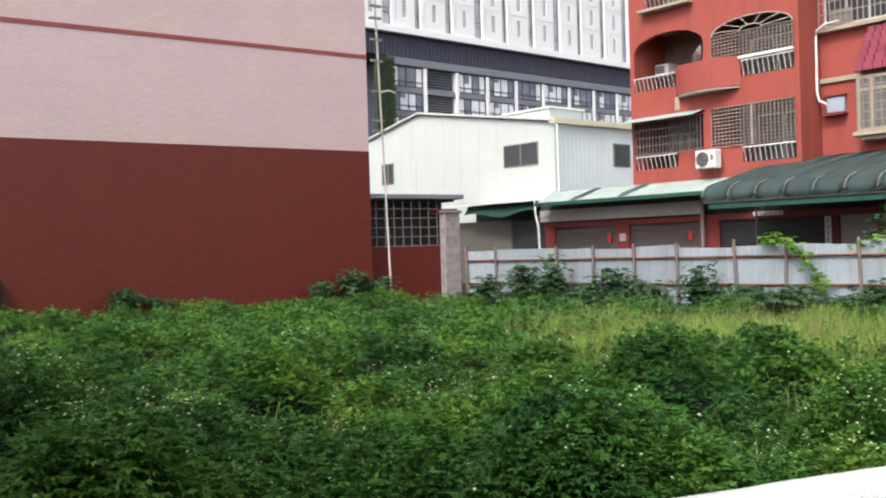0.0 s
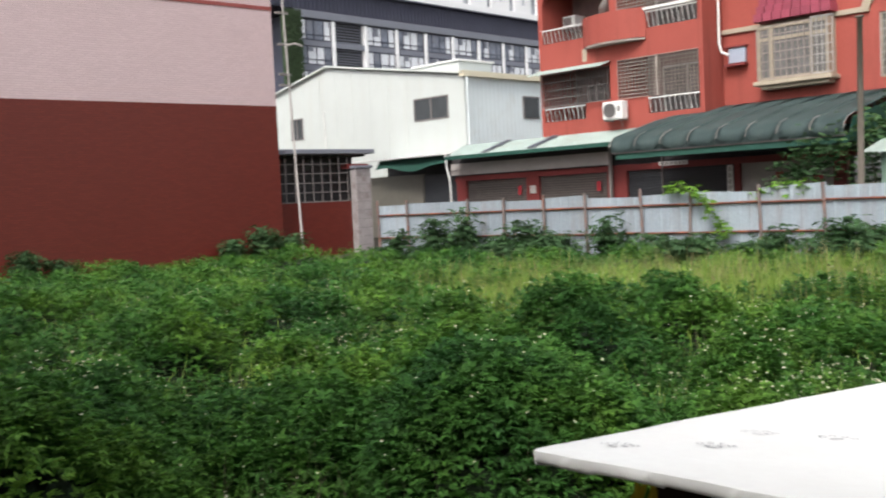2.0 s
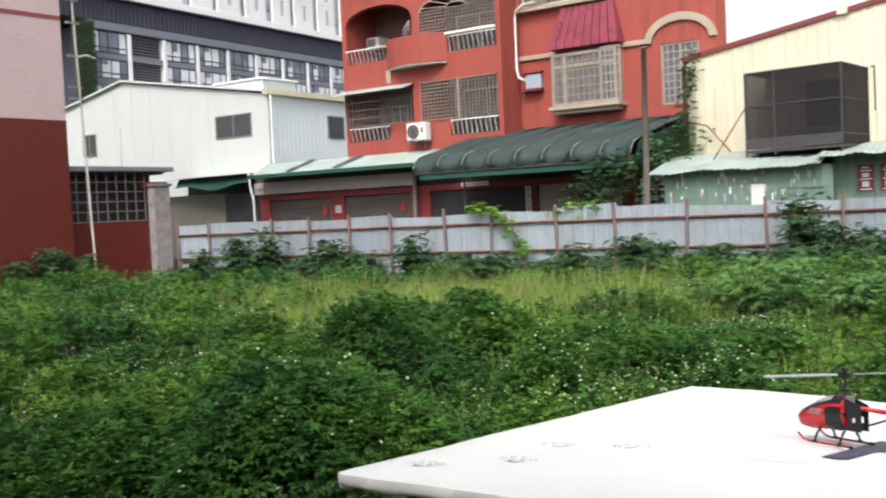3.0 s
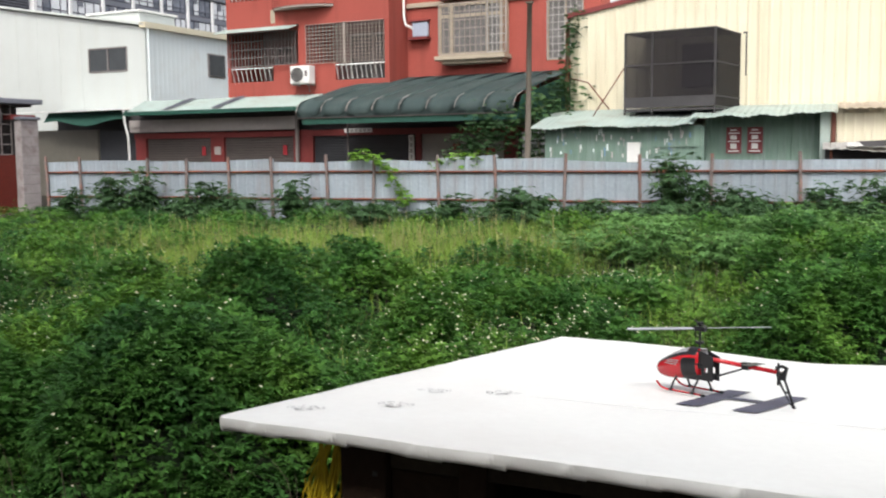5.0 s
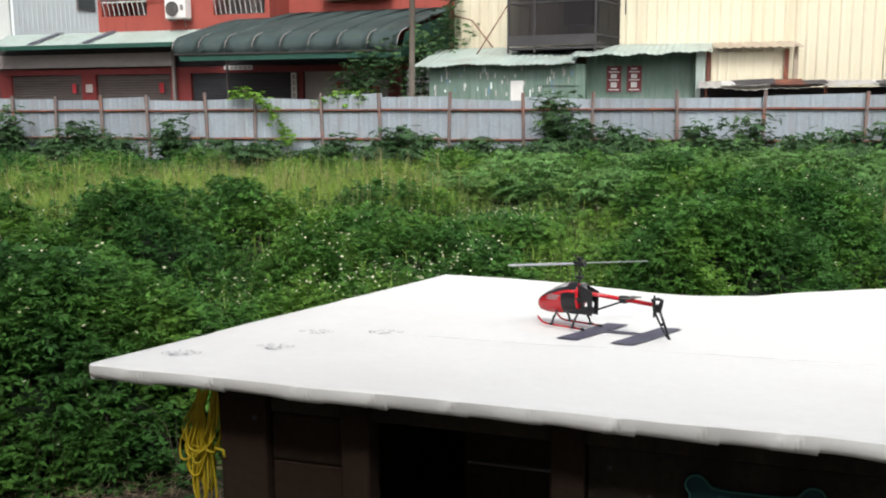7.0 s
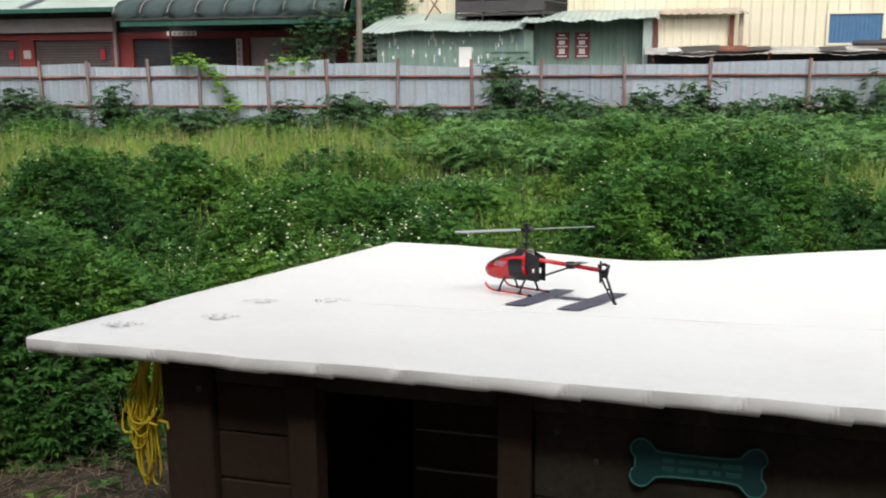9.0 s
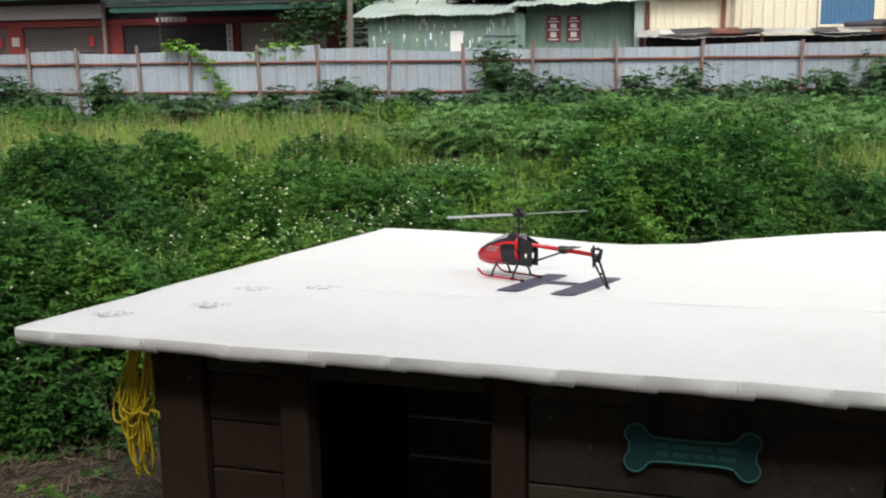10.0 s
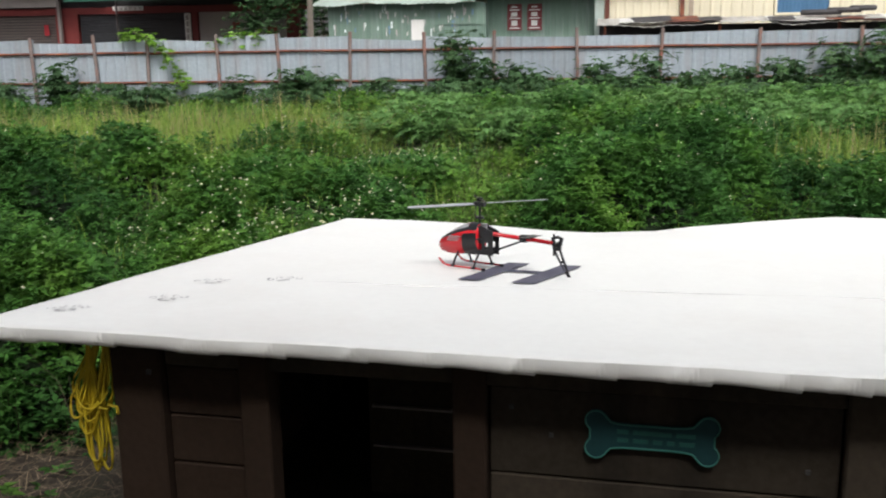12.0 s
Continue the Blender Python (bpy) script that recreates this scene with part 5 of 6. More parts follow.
        stuff_mesh("flower_stalks", V, np.arange(n * 3).reshape(-1, 3), "stem", "thin weed stalks", "stalks")


weeds()


def tufts():
    # seedlings on the trodden soil beside the dog house
    n = 18
    a_, q = veg.uniform(0, 2 * math.pi, n), np.sqrt(veg.random(n))
    x, y = 0.75 + 0.75 * q * np.cos(a_), 4.0 + 0.5 * q * np.sin(a_)
    v, f = trifoliate(x, y, veg.uniform(0.05, 0.16, n), veg.uniform(0.6, 1.0, n), 2, 4)
    stuff_mesh("weed_seedlings", v, f, "leaf", "small weed seedlings on bare soil", "weeds")


tufts()


def blades(x, y, z0, h, w, lean, material, label, name):
    n = len(x)
    a = veg.uniform(0, 2 * math.pi, n)
    d = np.column_stack([np.cos(a), np.sin(a), np.zeros(n)])
    s = np.column_stack([-np.sin(a), np.cos(a), np.zeros(n)])
    p = np.column_stack([x, y, z0])
    H, W, Ln = h[:, None], w[:, None], lean[:, None]
    zup = np.array([0, 0, 1.0])
    m = p + zup * H * 0.55 + d * H * Ln * 0.3
    t = p + zup * H * (1 - 0.25 * Ln) + d * H * Ln
    V = np.stack([p - s * W, p + s * W, m + s * W * 0.8, m - s * W * 0.8, t], 1).reshape(-1, 3)
    i = np.arange(n) * 5
    F = np.concatenate([np.stack(q, 1) for q in ((i, i + 1, i + 2), (i, i + 2, i + 3), (i + 3, i + 2, i + 4))])
    return stuff_mesh(name, V, F, material, label, "grass")


def grass():
    x, y, r = scatter(260000, 9, 22, 0.8)
    g = in_grass(x, y)
    patchy = 0.5 + 0.5 * np.sin(x * 1.7 + np.sin(y * 2.1)) * np.sin(y * 1.9 + 0.5)
    keep = veg.random(len(x)) < np.clip(g * 1.25 - 0.10, 0, 1) * 0.85 * (0.45 + patchy)
    x, y = x[keep], y[keep]
    n = len(x)
    tall = 0.7 + 0.3 * np.sin(x * 2.6 + 1.0) * np.sin(y * 2.2)
    blades(x, y, canopy(x, y) * 0.3, veg.uniform(0.34, 0.76, n) * tall, veg.uniform(0.0025, 0.005, n), veg.uniform(0.15, 0.95, n), "grass", "tall yellow-green grass", "tall_grass")
    top = veg.random(n) < 0.05
    x, y = x[top], y[top]
    n = len(x)
    blades(x, y, canopy(x, y) * 0.25 + 0.25, veg.uniform(0.3, 0.52, n), veg.uniform(0.002, 0.004, n), veg.uniform(0.05, 0.4, n), "seed_head", "tan grass seed heads", "seed_heads")
    x, y, r = scatter(9000, 6.0, 22, 0.9)
    n = len(x)
    blades(x, y, canopy(x, y) * 0.5, veg.uniform(0.2, 0.42, n), veg.uniform(0.0025, 0.005, n), veg.uniform(0.2, 0.8, n), "grass", "scattered grass blades among the weeds", "scattered_grass")
    # dead twigs in the gaps and among the nearest weeds
    x, y, r = scatter(16000, 3.4, 17, 1.0)
    gap = canopy(x, y)
    keep = (gap < 0.3) | (veg.random(len(x)) < np.where(r < 7, 0.08, 0.02))
    x, y, gap = x[keep], y[keep], gap[keep]
    n = len(x)
    blades(x, y, gap * 0.45, veg.uniform(0.15, 0.48, n), veg.uniform(0.0015, 0.003, n), veg.uniform(0.1, 1.0, n), "twig", "dead brown stems among the weeds", "dead_stems")
    # dry straw on the trodden soil
    n = 5200
    a, q = veg.uniform(0, 2 * math.pi, n), np.sqrt(veg.random(n))
    x, y = 0.5 + 1.1 * q * np.cos(a), 3.8 + 1.0 * q * np.sin(a)
    th = veg.uniform(0, 2 * math.pi, n)
    l = veg.uniform(0.03, 0.17, n) * veg.uniform(0.4, 1.0, n)
    d = np.column_stack([np.cos(th), np.sin(th), veg.normal(0, 0.18, n)])
    s = np.column_stack([-np.sin(th), np.cos(th), np.zeros(n)]) * veg.uniform(0.0008, 0.0022, n)[:, None]
    p = np.column_stack([x, y, 0.02 + 0.05 * veg.random(n)])
    V = np.stack([p - s, p + s, p + s + d * l[:, None], p - s + d * l[:, None]], 1).reshape(-1, 3)
    stuff_mesh("dry_straw", V, np.arange(n * 4).reshape(-1, 4), "straw", "dry straw litter on bare soil", "straw")


grass()


def shrub(x, y, height, spread, count, leaf_len, material, label, name="shrub", lobes=5, flower=0):
    """Stems fanning from the base with palmate leaves drooping from them."""
    root = new(name)
    root.location = (x, y, 0)
    tagged(root, label, "shrub", "shrubs along the lot's edge")
    rng = np.random.default_rng(int(abs(x * 131 + y * 57)) + 5)
    tips = []
    stems = max(3, int(4 + height * 2))
    for i in range(stems):
        a = rng.uniform(0, 2 * math.pi)
        sp = spread * rng.uniform(0.15, 0.75)
        h = height * rng.uniform(0.55, 0.95)
        pts = [(0.04 * math.cos(a), 0.04 * math.sin(a), 0), (sp * 0.35 * math.cos(a), sp * 0.35 * math.sin(a), h * 0.5), (sp * math.cos(a), sp * math.sin(a), h)]
        bm = tube(bmesh.new(), pts, 0.014, 5, 0.005)
        tips.append(np.array(pts))
        me = bpy.data.meshes.new("stem")
        bm.to_mesh(me)
        bm.free()
        me.materials.append(M["stem"])
        new("stem", me).parent = root
    which = rng.integers(0, stems, count)
    t = rng.uniform(0.12, 1.0, count)
    P = np.array(tips)[which]
    seg = np.where(t[:, None] < 0.5, P[:, 0] + (P[:, 1] - P[:, 0]) * (t * 2)[:, None], P[:, 1] + (P[:, 2] - P[:, 1]) * (t * 2 - 1)[:, None])
    az_ = rng.uniform(0, 2 * math.pi, count)
    reach = rng.uniform(0.03, 0.42, count) * (0.5 + spread)
    hub = seg + np.column_stack([np.cos(az_) * reach, np.sin(az_) * reach, rng.uniform(-0.06, 0.2, count)])
    hub[:, 2] = np.clip(hub[:, 2], 0.1, height)
    pitch = np.radians(rng.normal(-12, 24, count))
    out = np.column_stack([np.cos(az_) * np.cos(pitch), np.sin(az_) * np.cos(pitch), np.sin(pitch)])
    up = np.column_stack([-np.cos(az_) * np.sin(pitch), -np.sin(az_) * np.sin(pitch), np.cos(pitch)])
    side = np.cross(out, up)
    V, F, off = [], [], 0
    L = leaf_len * rng.uniform(0.6, 1.25, count)
    for k in range(lobes):
        th = math.radians(-105 + 210 * k / max(1, lobes - 1))
        d = out * math.cos(th) + side * math.sin(th)
        ln = L * (1 - 0.3 * abs(th) / 1.9)
        v, f = leaflets(hub, d, up, ln, ln * 0.42, 0.12)
        V.append(v)
        F.append(f + off)
        off += len(v)
    V, F = np.concatenate(V), np.concatenate(F)
    me = bpy.data.meshes.new("foliage")
    me.from_pydata(V.tolist(), [], F.tolist())
    me.materials.append(M[material])
    fo = new("foliage", me)
    fo.parent = root
    return root


def on(naz, u, d):
    a = radians(naz)
    return u * math.cos(a) + d * math.sin(a), -u * math.sin(a) + d * math.cos(a)


def shrubs():
    rng = random.Random(3)
    row = ((-18.3, 1.0, 0.5), (-17.1, 1.45, 0.5), (-16.0, 1.5, 0.45), (-15.0, 0.9, 0.6), (-13.9, 1.1, 0.6), (-12.9, 0.8, 0.6), (-11.6, 1.35, 0.5), (-10.4, 0.7, 0.5), (-9.2, 0.62, 0.6),
           (-7.4, 0.85, 0.4), (-6.2, 1.0, 0.6), (-5.5, 0.85, 0.6), (-4.4, 0.62, 0.6), (-3.4, 0.55, 0.6), (-2.4, 1.75, 0.55), (-1.9, 1.2, 0.5), (-1.1, 1.1, 0.6), (-0.3, 0.8, 0.6), (0.7, 1.2, 0.55), (1.7, 1.25, 0.55),
           (2.7, 0.9, 0.6), (3.6, 1.05, 0.6), (4.7, 1.1, 0.7), (5.7, 1.55, 0.6), (6.4, 1.75, 0.6), (7.4, 1.4, 0.7))
    for u, h, s in row:
        x, y = on(43, u, 21.45 + rng.uniform(-0.25, 0.1))
        shrub(x, y, h, s, int(110 + 190 * h * s * 2), 0.16, "leaf_dark", "leafy dark green shrub growing against the fence")
    for u, d, h, s in ((-9.0, 20.2, 0.6, 0.6), (-5.0, 19.6, 0.65, 0.7), (-2.6, 19.4, 0.75, 0.9), (-0.8, 19.6, 0.8, 0.9), (1.2, 19.3, 0.8, 0.9), (3.0, 19.0, 0.8, 0.8), (5.0, 18.6, 0.85, 0.9), (-14, 20.6, 0.6, 0.6)):
        x, y = on(43, u, d)
        shrub(x, y, h, s, 420, 0.15, "leaf_dark", "low spreading green shrub among the weeds")
    for i in range(58):
        u, d = -3.2 + 10.5 * rng.random(), 13.2 + 6.6 * rng.random() ** 0.8
        x, y = on(43, u, d)
        shrub(x, y, rng.uniform(0.55, 0.8), rng.uniform(0.5, 0.8), 330, 0.125, "leaf_palmate", "broad low shrub with pale green palmate leaves")
    for i in range(26):
        u = -18.5 + i * 1.03 + rng.uniform(-0.3, 0.3)
        x, y = on(43, u, 21.2 + rng.uniform(-0.5, 0.2))
        shrub(x, y, rng.uniform(0.42, 0.75), rng.uniform(0.45, 0.7), 210, 0.13, "leaf_dark", "low green shrub in front of the fence")
    for u, h, s in ((15.3, 1.2, 0.75), (14.2, 0.85, 0.5), (16.2, 0.9, 0.6), (8.2, 0.9, 0.5), (9.1, 0.6, 0.4)):
        x, y = on(-35.6, u, 26.6)
        shrub(x, y, h, s, int(700 * h), 0.13, "leaf_dark", "dark bush at the foot of the tiled wall")


shrubs()


def climber(name, naz, path, spread, count, leaf_len, material, label, category="vine"):
    """A leafy vine along a path of (u, y, z)."""
    b = thing(name, naz, path[0], label, category)
    part("stem", tube(bmesh.new(), path, 0.018, 6, 0.008), "stem", b)
    rng = np.random.default_rng(len(label) + count)
    P = np.array(path, float)
    t = rng.uniform(0, len(P) - 1.001, count)
    i = t.astype(int)
    hub = P[i] + (P[i + 1] - P[i]) * (t - i)[:, None] + rng.normal(0, 1, (count, 3)) * np.array(spread)
    az_ = rng.uniform(0, 2 * math.pi, count)
    pitch = np.radians(rng.normal(-25, 25, count))
    out = np.column_stack([np.cos(az_) * np.cos(pitch), np.sin(az_) * np.cos(pitch), np.sin(pitch)])
    up = np.column_stack([-np.cos(az_) * np.sin(pitch), -np.sin(az_) * np.sin(pitch), np.cos(pitch)])
    side = np.cross(out, up)
    V, F, off = [], [], 0
    L = leaf_len * rng.uniform(0.6, 1.3, count)
    for th in (-0.9, 0, 0.9):
        v, f = leaflets(hub, out * math.cos(th) + side * math.sin(th), up, L, L * 0.5, 0.12)
        V.append(v)
        F.append(f + off)
        off += len(v)
    me = bpy.data.meshes.new("foliage")
    me.from_pydata((np.concatenate(V) - np.array(path[0])).tolist(), [], np.concatenate(F).tolist())
    me.materials.append(M[material])
    fo = new("foliage", me)
    fo.parent = b


climber("fence_vine", 43, [(-10.2, 21.85, 1.72), (-9.9, 21.8, 1.82), (-9.5, 21.75, 1.66), (-9.15, 21.75, 1.35), (-8.9, 21.75, 0.95), (-8.8, 21.8, 0.5)], (0.09, 0.05, 0.06), 150, 0.13, "leaf_yellow", "bright yellow-green vine hanging over the fence")
climber("fence_vine", 43, [(-8.0, 22.1, 1.5), (-7.6, 22.1, 1.68), (-7.2, 22.1, 1.7), (-6.9, 22.1, 1.6)], (0.14, 0.06, 0.08), 90, 0.12, "leaf_yellow", "bright green vine tip showing over the fence")
climber("awning_vine", 50, [(-12.3, 25.9, 0.2), (-12.1, 25.7, 1.8), (-11.5, 25.4, 2.3), (-10.9, 25.2, 2.6)], (0.40, 0.18, 0.32), 950, 0.13, "leaf_dark", "dark leafy creeper hanging below the awning")
climber("awning_vine", 50, [(-9.6, 25.6, 0.2), (-9.8, 25.4, 2.0), (-9.9, 25.3, 2.9), (-9.3, 26.2, 3.4), (-8.8, 27.0, 3.7)], (0.30, 0.2, 0.28), 900, 0.13, "leaf_dark", "dense dark creeper round the awning's end")
climber("wall_vine", 45, [(-6.95, 26.8, 2.9), (-6.9, 26.8, 4.0), (-6.85, 26.8, 4.9), (-6.6, 26.8, 5.55)], (0.13, 0.07, 0.2), 300, 0.1, "leaf_dark", "creeper climbing the corner downpipe")
green_screen()


# ---- timber dog house with a cloth-covered roof ----
DN = 48.7
U0, Y0 = -1.9372, 2.3115          # front-left corner of the roof in the frame of that azimuth


def roof_z(w):
    return 0.95 - 0.08 * w


def dog_house():
    b = thing("dog_house", DN, (U0 + 1.9, Y0 + 1.5, 0), "dark timber dog house with a flat white cloth-covered roof", "dog house")
    X = lambda u: U0 + u
    Yw = lambda w: Y0 + w
    f0 = 0.16
    # cloth top: gently uneven sheet
    bm = bmesh.new()
    nu, nw = 64, 44
    grid = {}
    rng = random.Random(2)

    def top_at(u, w):
        wb = 0.0
        if w > 2.2:
            k = (w - 2.2) / 0.6
            wb = k * (-0.035 * math.exp(-((u - 1.5) / 0.5) ** 2) + 0.075 * max(0, min(1, (u - 1.9) / 0.9)))
        return roof_z(w) + wb + 0.004 * noise.noise((u * 1.7, w * 1.7, 0)) + 0.002 * noise.noise((u * 6, w * 6, 3)) - 0.004 * math.exp(-((w - 0.87 - 0.075 * (u - 0.7)) / 0.02) ** 2) * (u > 0.55)

    for i in range(nu + 1):
        for j in range(nw + 1):
            u, w = 3.7 * i / nu, 2.82 * j / nw
            u2 = u + 0.2 * (w / 2.82) * max(0, 1 - u / 1.0)
            w2 = w + (0.012 * noise.noise((u * 2.5, 0, 7)) if j == 0 else 0)
            grid[i, j] = bm.verts.new((X(u2), Yw(w2), top_at(u2, w)))
    for i in range(nu):
        for j in range(nw):
            bm.faces.new((grid[i, j], grid[i + 1, j], grid[i + 1, j + 1], grid[i, j + 1]))
    cover = part("roof_cloth", bm, "cloth", b, "white vinyl cloth stretched over the roof", smooth=True)
    # folded hem along the front and the side, with creases
    folds = [0.06, 0.125, 0.21, 0.262, 0.325, 0.38, 0.444, 0.50, 0.561, 0.617, 0.66, 0.72, 0.79, 0.87, 0.95]
    pleats = [c - rng.uniform(0.004, 0.014) for c in folds[::2]]

    def pleat(t):
        """Short sharp wrinkles pinched into the hem."""
        return max(max(0.0, 1 - abs(t - c) / (0.0035 + 0.004 * ((c * 37) % 1))) for c in pleats)

    def hem(points, out, crease, seed):
        bm = bmesh.new()
        n = len(points)
        cols = []
        edge_row = set()
        for k, p in enumerate(points):
            t = k / (n - 1)
            q = Vector(p)
            drop = 0.042 + 0.005 * noise.noise((t * 13, seed, 0)) + 0.0025 * noise.noise((t * 30, seed, 5)) + 0.010 * crease(t) + 0.008 * t
            ring = []
            for m, (ro, rd) in enumerate(((-0.5, -0.03), (0.5, 0.0), (0.95, 0.05), (1.0, 0.3), (0.85, 0.62), (0.5, 0.92), (0.0, 1.0), (-2.5, 0.93), (-2.5, 0.25))):
                tt = t + 0.003 * m                    # creases run askew
                o = 0.011 + 0.009 * noise.noise((tt * 11, seed, 2)) * rd + 0.023 * crease(tt) * rd + 0.001 * noise.noise((tt * 30, m * 0.3, seed)) + 0.012 * pleat(tt) * (0.3 + 0.7 * rd)
                a_ = ro * o if ro >= 0 else 0.02 * ro
                ring.append(bm.verts.new(q + Vector((out[0] * a_, out[1] * a_, -rd * drop))))
            cols.append(ring)
            edge_row.add(ring[2])
        for a_, c_ in zip(cols, cols[1:]):
            for m in range(8):
                bm.faces.new((a_[m], c_[m], c_[m + 1], a_[m + 1]))
        for ed in bm.edges:
            ed.smooth = not all(v in edge_row for v in ed.verts)
        return bm

    marks = [0.0] + folds + [1.0]

    def crease(t):
        """Each length of hem stands out more towards its end, then drops behind the next fold."""
        for p, q in zip(marks, marks[1:]):
            if p <= t < q:
                return ((t - p) / (q - p)) ** 1.6 * min(1.0, (q - p) * 16) * (0.3 + 0.7 * ((q * 53) % 1))
        return 0.0

    n = 1300
    front = [(X(3.7 * k / n), Yw(0.012 * noise.noise((3.7 * k / n * 2.5, 0, 7))), top_at(3.7 * k / n, 0) - 0.001) for k in range(n + 1)]
    part("front_hem", hem(front, (0, -1), crease, 1), "cloth", cover, "creased hem folded over the roof's edge", smooth=True)
    side = [(X(0.2 * (1 - k / 80)), Yw(2.82 * (1 - k / 80)), top_at(0.2 * (1 - k / 80), 2.82 * (1 - k / 80))) for k in range(81)]
    part("side_hem", hem(side, (-1, 0), lambda t: 0.3 * abs(noise.noise((t * 9, 4, 1))), 2), "cloth", cover, "side hem", smooth=True)
    # painted letter H, laid on the cloth
    def paint(outline, name, material, parent):
        bm = bmesh.new()
        vs = [bm.verts.new((X(u), Yw(w), top_at(u, w) + 0.004)) for u, w in outline]
        bm.faces.new(vs)
        bmesh.ops.triangulate(bm, faces=bm.faces[:])
        return part(name, bm, material, parent)

    h1, h2, h3, h4 = Vector((1.345, 1.44)), Vector((1.640, 1.415)), Vector((1.222, 1.025)), Vector((1.508, 0.993))

    def at(s, t):
        return (h3 * (1 - s) + h4 * s) * (1 - t) + (h1 * (1 - s) + h2 * s) * t

    H = [at(0, 0), at(0.285, 0), at(0.285, 0.50), at(0.70, 0.50), at(0.70, 0), at(1, 0), at(1, 1), at(0.72, 1), at(0.72, 0.61), at(0.29, 0.61), at(0.29, 1), at(0, 1)]
    bm = bmesh.new()
    for q in ((0, 1, 10, 11), (2, 3, 8, 9), (4, 5, 6, 7)):
        k = 8
        a_, c_, d_, e_ = [H[i] for i in q]
        rows = []
        for m in range(k + 1):
            l, r = a_.lerp(e_, m / k), c_.lerp(d_, m / k)
            rows.append([bm.verts.new((X(p.x), Yw(p.y), top_at(p.x, p.y) + 0.005)) for p in (l, r)])
        for r0, r1 in zip(rows, rows[1:]):
            bm.faces.new((r0[0], r0[1], r1[1], r1[0]))
    part("painted_h", bm, "cloth_paint", cover, "dark painted letter H landing mark")
    seam = [(0.72 + 2.9 * k / 40, 0.875 + 0.2 * k / 40 + 0.006 * math.sin(k * 0.9)) for k in range(41)]
    part("seam", tube(bmesh.new(), [(X(u), Yw(w), top_at(u, w) + 0.001) for u, w in seam], 0.0032, 5), "seam", cover, "greyish seam across the cloth", smooth=True)
    # worn paw marks
    for pu, pw, ang in ((0.17, 0.21, 0.3), (0.39, 0.43, 0.25), (0.39, 0.75, 0.35), (0.62, 0.86, 0.3)):
        bm = bmesh.new()
        ca, sa = math.cos(ang), math.sin(ang)
        for du, dw, ru, rw in ((0.0, 0.0, 0.030, 0.024), (-0.052, 0.030, 0.013, 0.017), (-0.022, 0.052, 0.013, 0.018), (0.018, 0.054, 0.013, 0.018), (0.050, 0.034, 0.013, 0.017)):
            ring = []
            for m in range(14):
                t = 2 * math.pi * m / 14
                rad = 1 + 0.15 * rng.uniform(-1, 1)
                pts = []
                for k in (1.0, 0.62):
                    x_, y_ = du + ru * k * rad * math.cos(t), dw + rw * k * rad * math.sin(t)
                    u, w = pu + (x_ * ca - y_ * sa), pw + (x_ * sa + y_ * ca)
                    pts.append(bm.verts.new((X(u), Yw(w), top_at(u, w) + 0.004)))
                ring.append(pts)
            for m in range(14):
                if rng.random() < 0.72:
                    p, q = ring[m], ring[(m + 1) % 14]
                    bm.faces.new((p[0], q[0], q[1], p[1]))
        part("paw_mark", bm, "paw_paint", cover, "faint worn grey paw print")
    # roof boards under the cloth
    bm = prism([(0.04, roof_z(0.04) - 0.045), (2.3, roof_z(2.3) - 0.045), (2.3, roof_z(2.3) - 0.012), (0.04, roof_z(0.04) - 0.012)], 0.06, 3.66)
    for v in bm.verts:
        v.co = (X(v.co.y + (0.2 * v.co.x / 2.82 if v.co.y < 1 else 0)), Yw(v.co.x), v.co.z)
    part("roof_board", bm, "wood", b)
    # frame
    zt = roof_z(f0) - 0.05
    for u0, u1, mt in ((0.35, 0.51, "wood_red"), (0.76, 0.85, "wood_red"), (1.395, 1.49, "wood_red"), (2.42, 2.52, "wood"), (3.3, 3.46, "wood")):
        part("post", bx(X(u0), X(u1), Yw(f0 - 0.02), Yw(f0 + 0.07), 0, zt, 0.006), mt, b)
    part("bolt", bx(X(0.47), X(0.485), Yw(f0 - 0.026), Yw(f0 - 0.019), 0.775, 0.79), "dark", b)
    part("header", bx(X(0.52), X(3.3), Yw(f0 + 0.0), Yw(f0 + 0.06), 0.80, zt - 0.002, 0.004), "wood", b)

    def boards(u0, u1, za, zb, hgt, y0, y1, material="wood"):
        z = za
        i = 0
        while z < zb - 0.02:
            z1 = min(z + hgt, zb)
            part("board", bx(X(u0), X(u1), Yw(y0 + 0.002 * (i % 2)), Yw(y1), z + 0.004, z1 - 0.002, 0.004), material, b)
            z, i = z1, i + 1

    boards(0.515, 0.755, 0.02, 0.80, 0.155, f0 + 0.012, f0 + 0.05, "wood_red")
    boards(1.495, 2.415, 0.02, 0.80, 0.26, f0 + 0.012, f0 + 0.05)
    boards(2.525, 3.295, 0.02, 0.80, 0.26, f0 + 0.012, f0 + 0.05)
    # side, back and floor; the back boards leave narrow gaps
    for w0, w1 in ((f0 + 0.075, 0.9), (0.905, 1.75), (1.755, 2.55)):
        part("side_board", bx(X(0.38), X(0.42), Yw(w0), Yw(w1), 0, roof_z(w1) - 0.055), "wood", b)
        part("side_board", bx(X(3.40), X(3.44), Yw(w0), Yw(w1), 0, roof_z(w1) - 0.055), "wood", b)
    for za, zb in ((0.0, 0.30), (0.306, 0.4755), (0.479, 0.6145), (0.617, 0.688)):
        part("back_board", bx(X(0.42), X(3.40), Yw(2.5), Yw(2.54), za, zb), "wood", b)
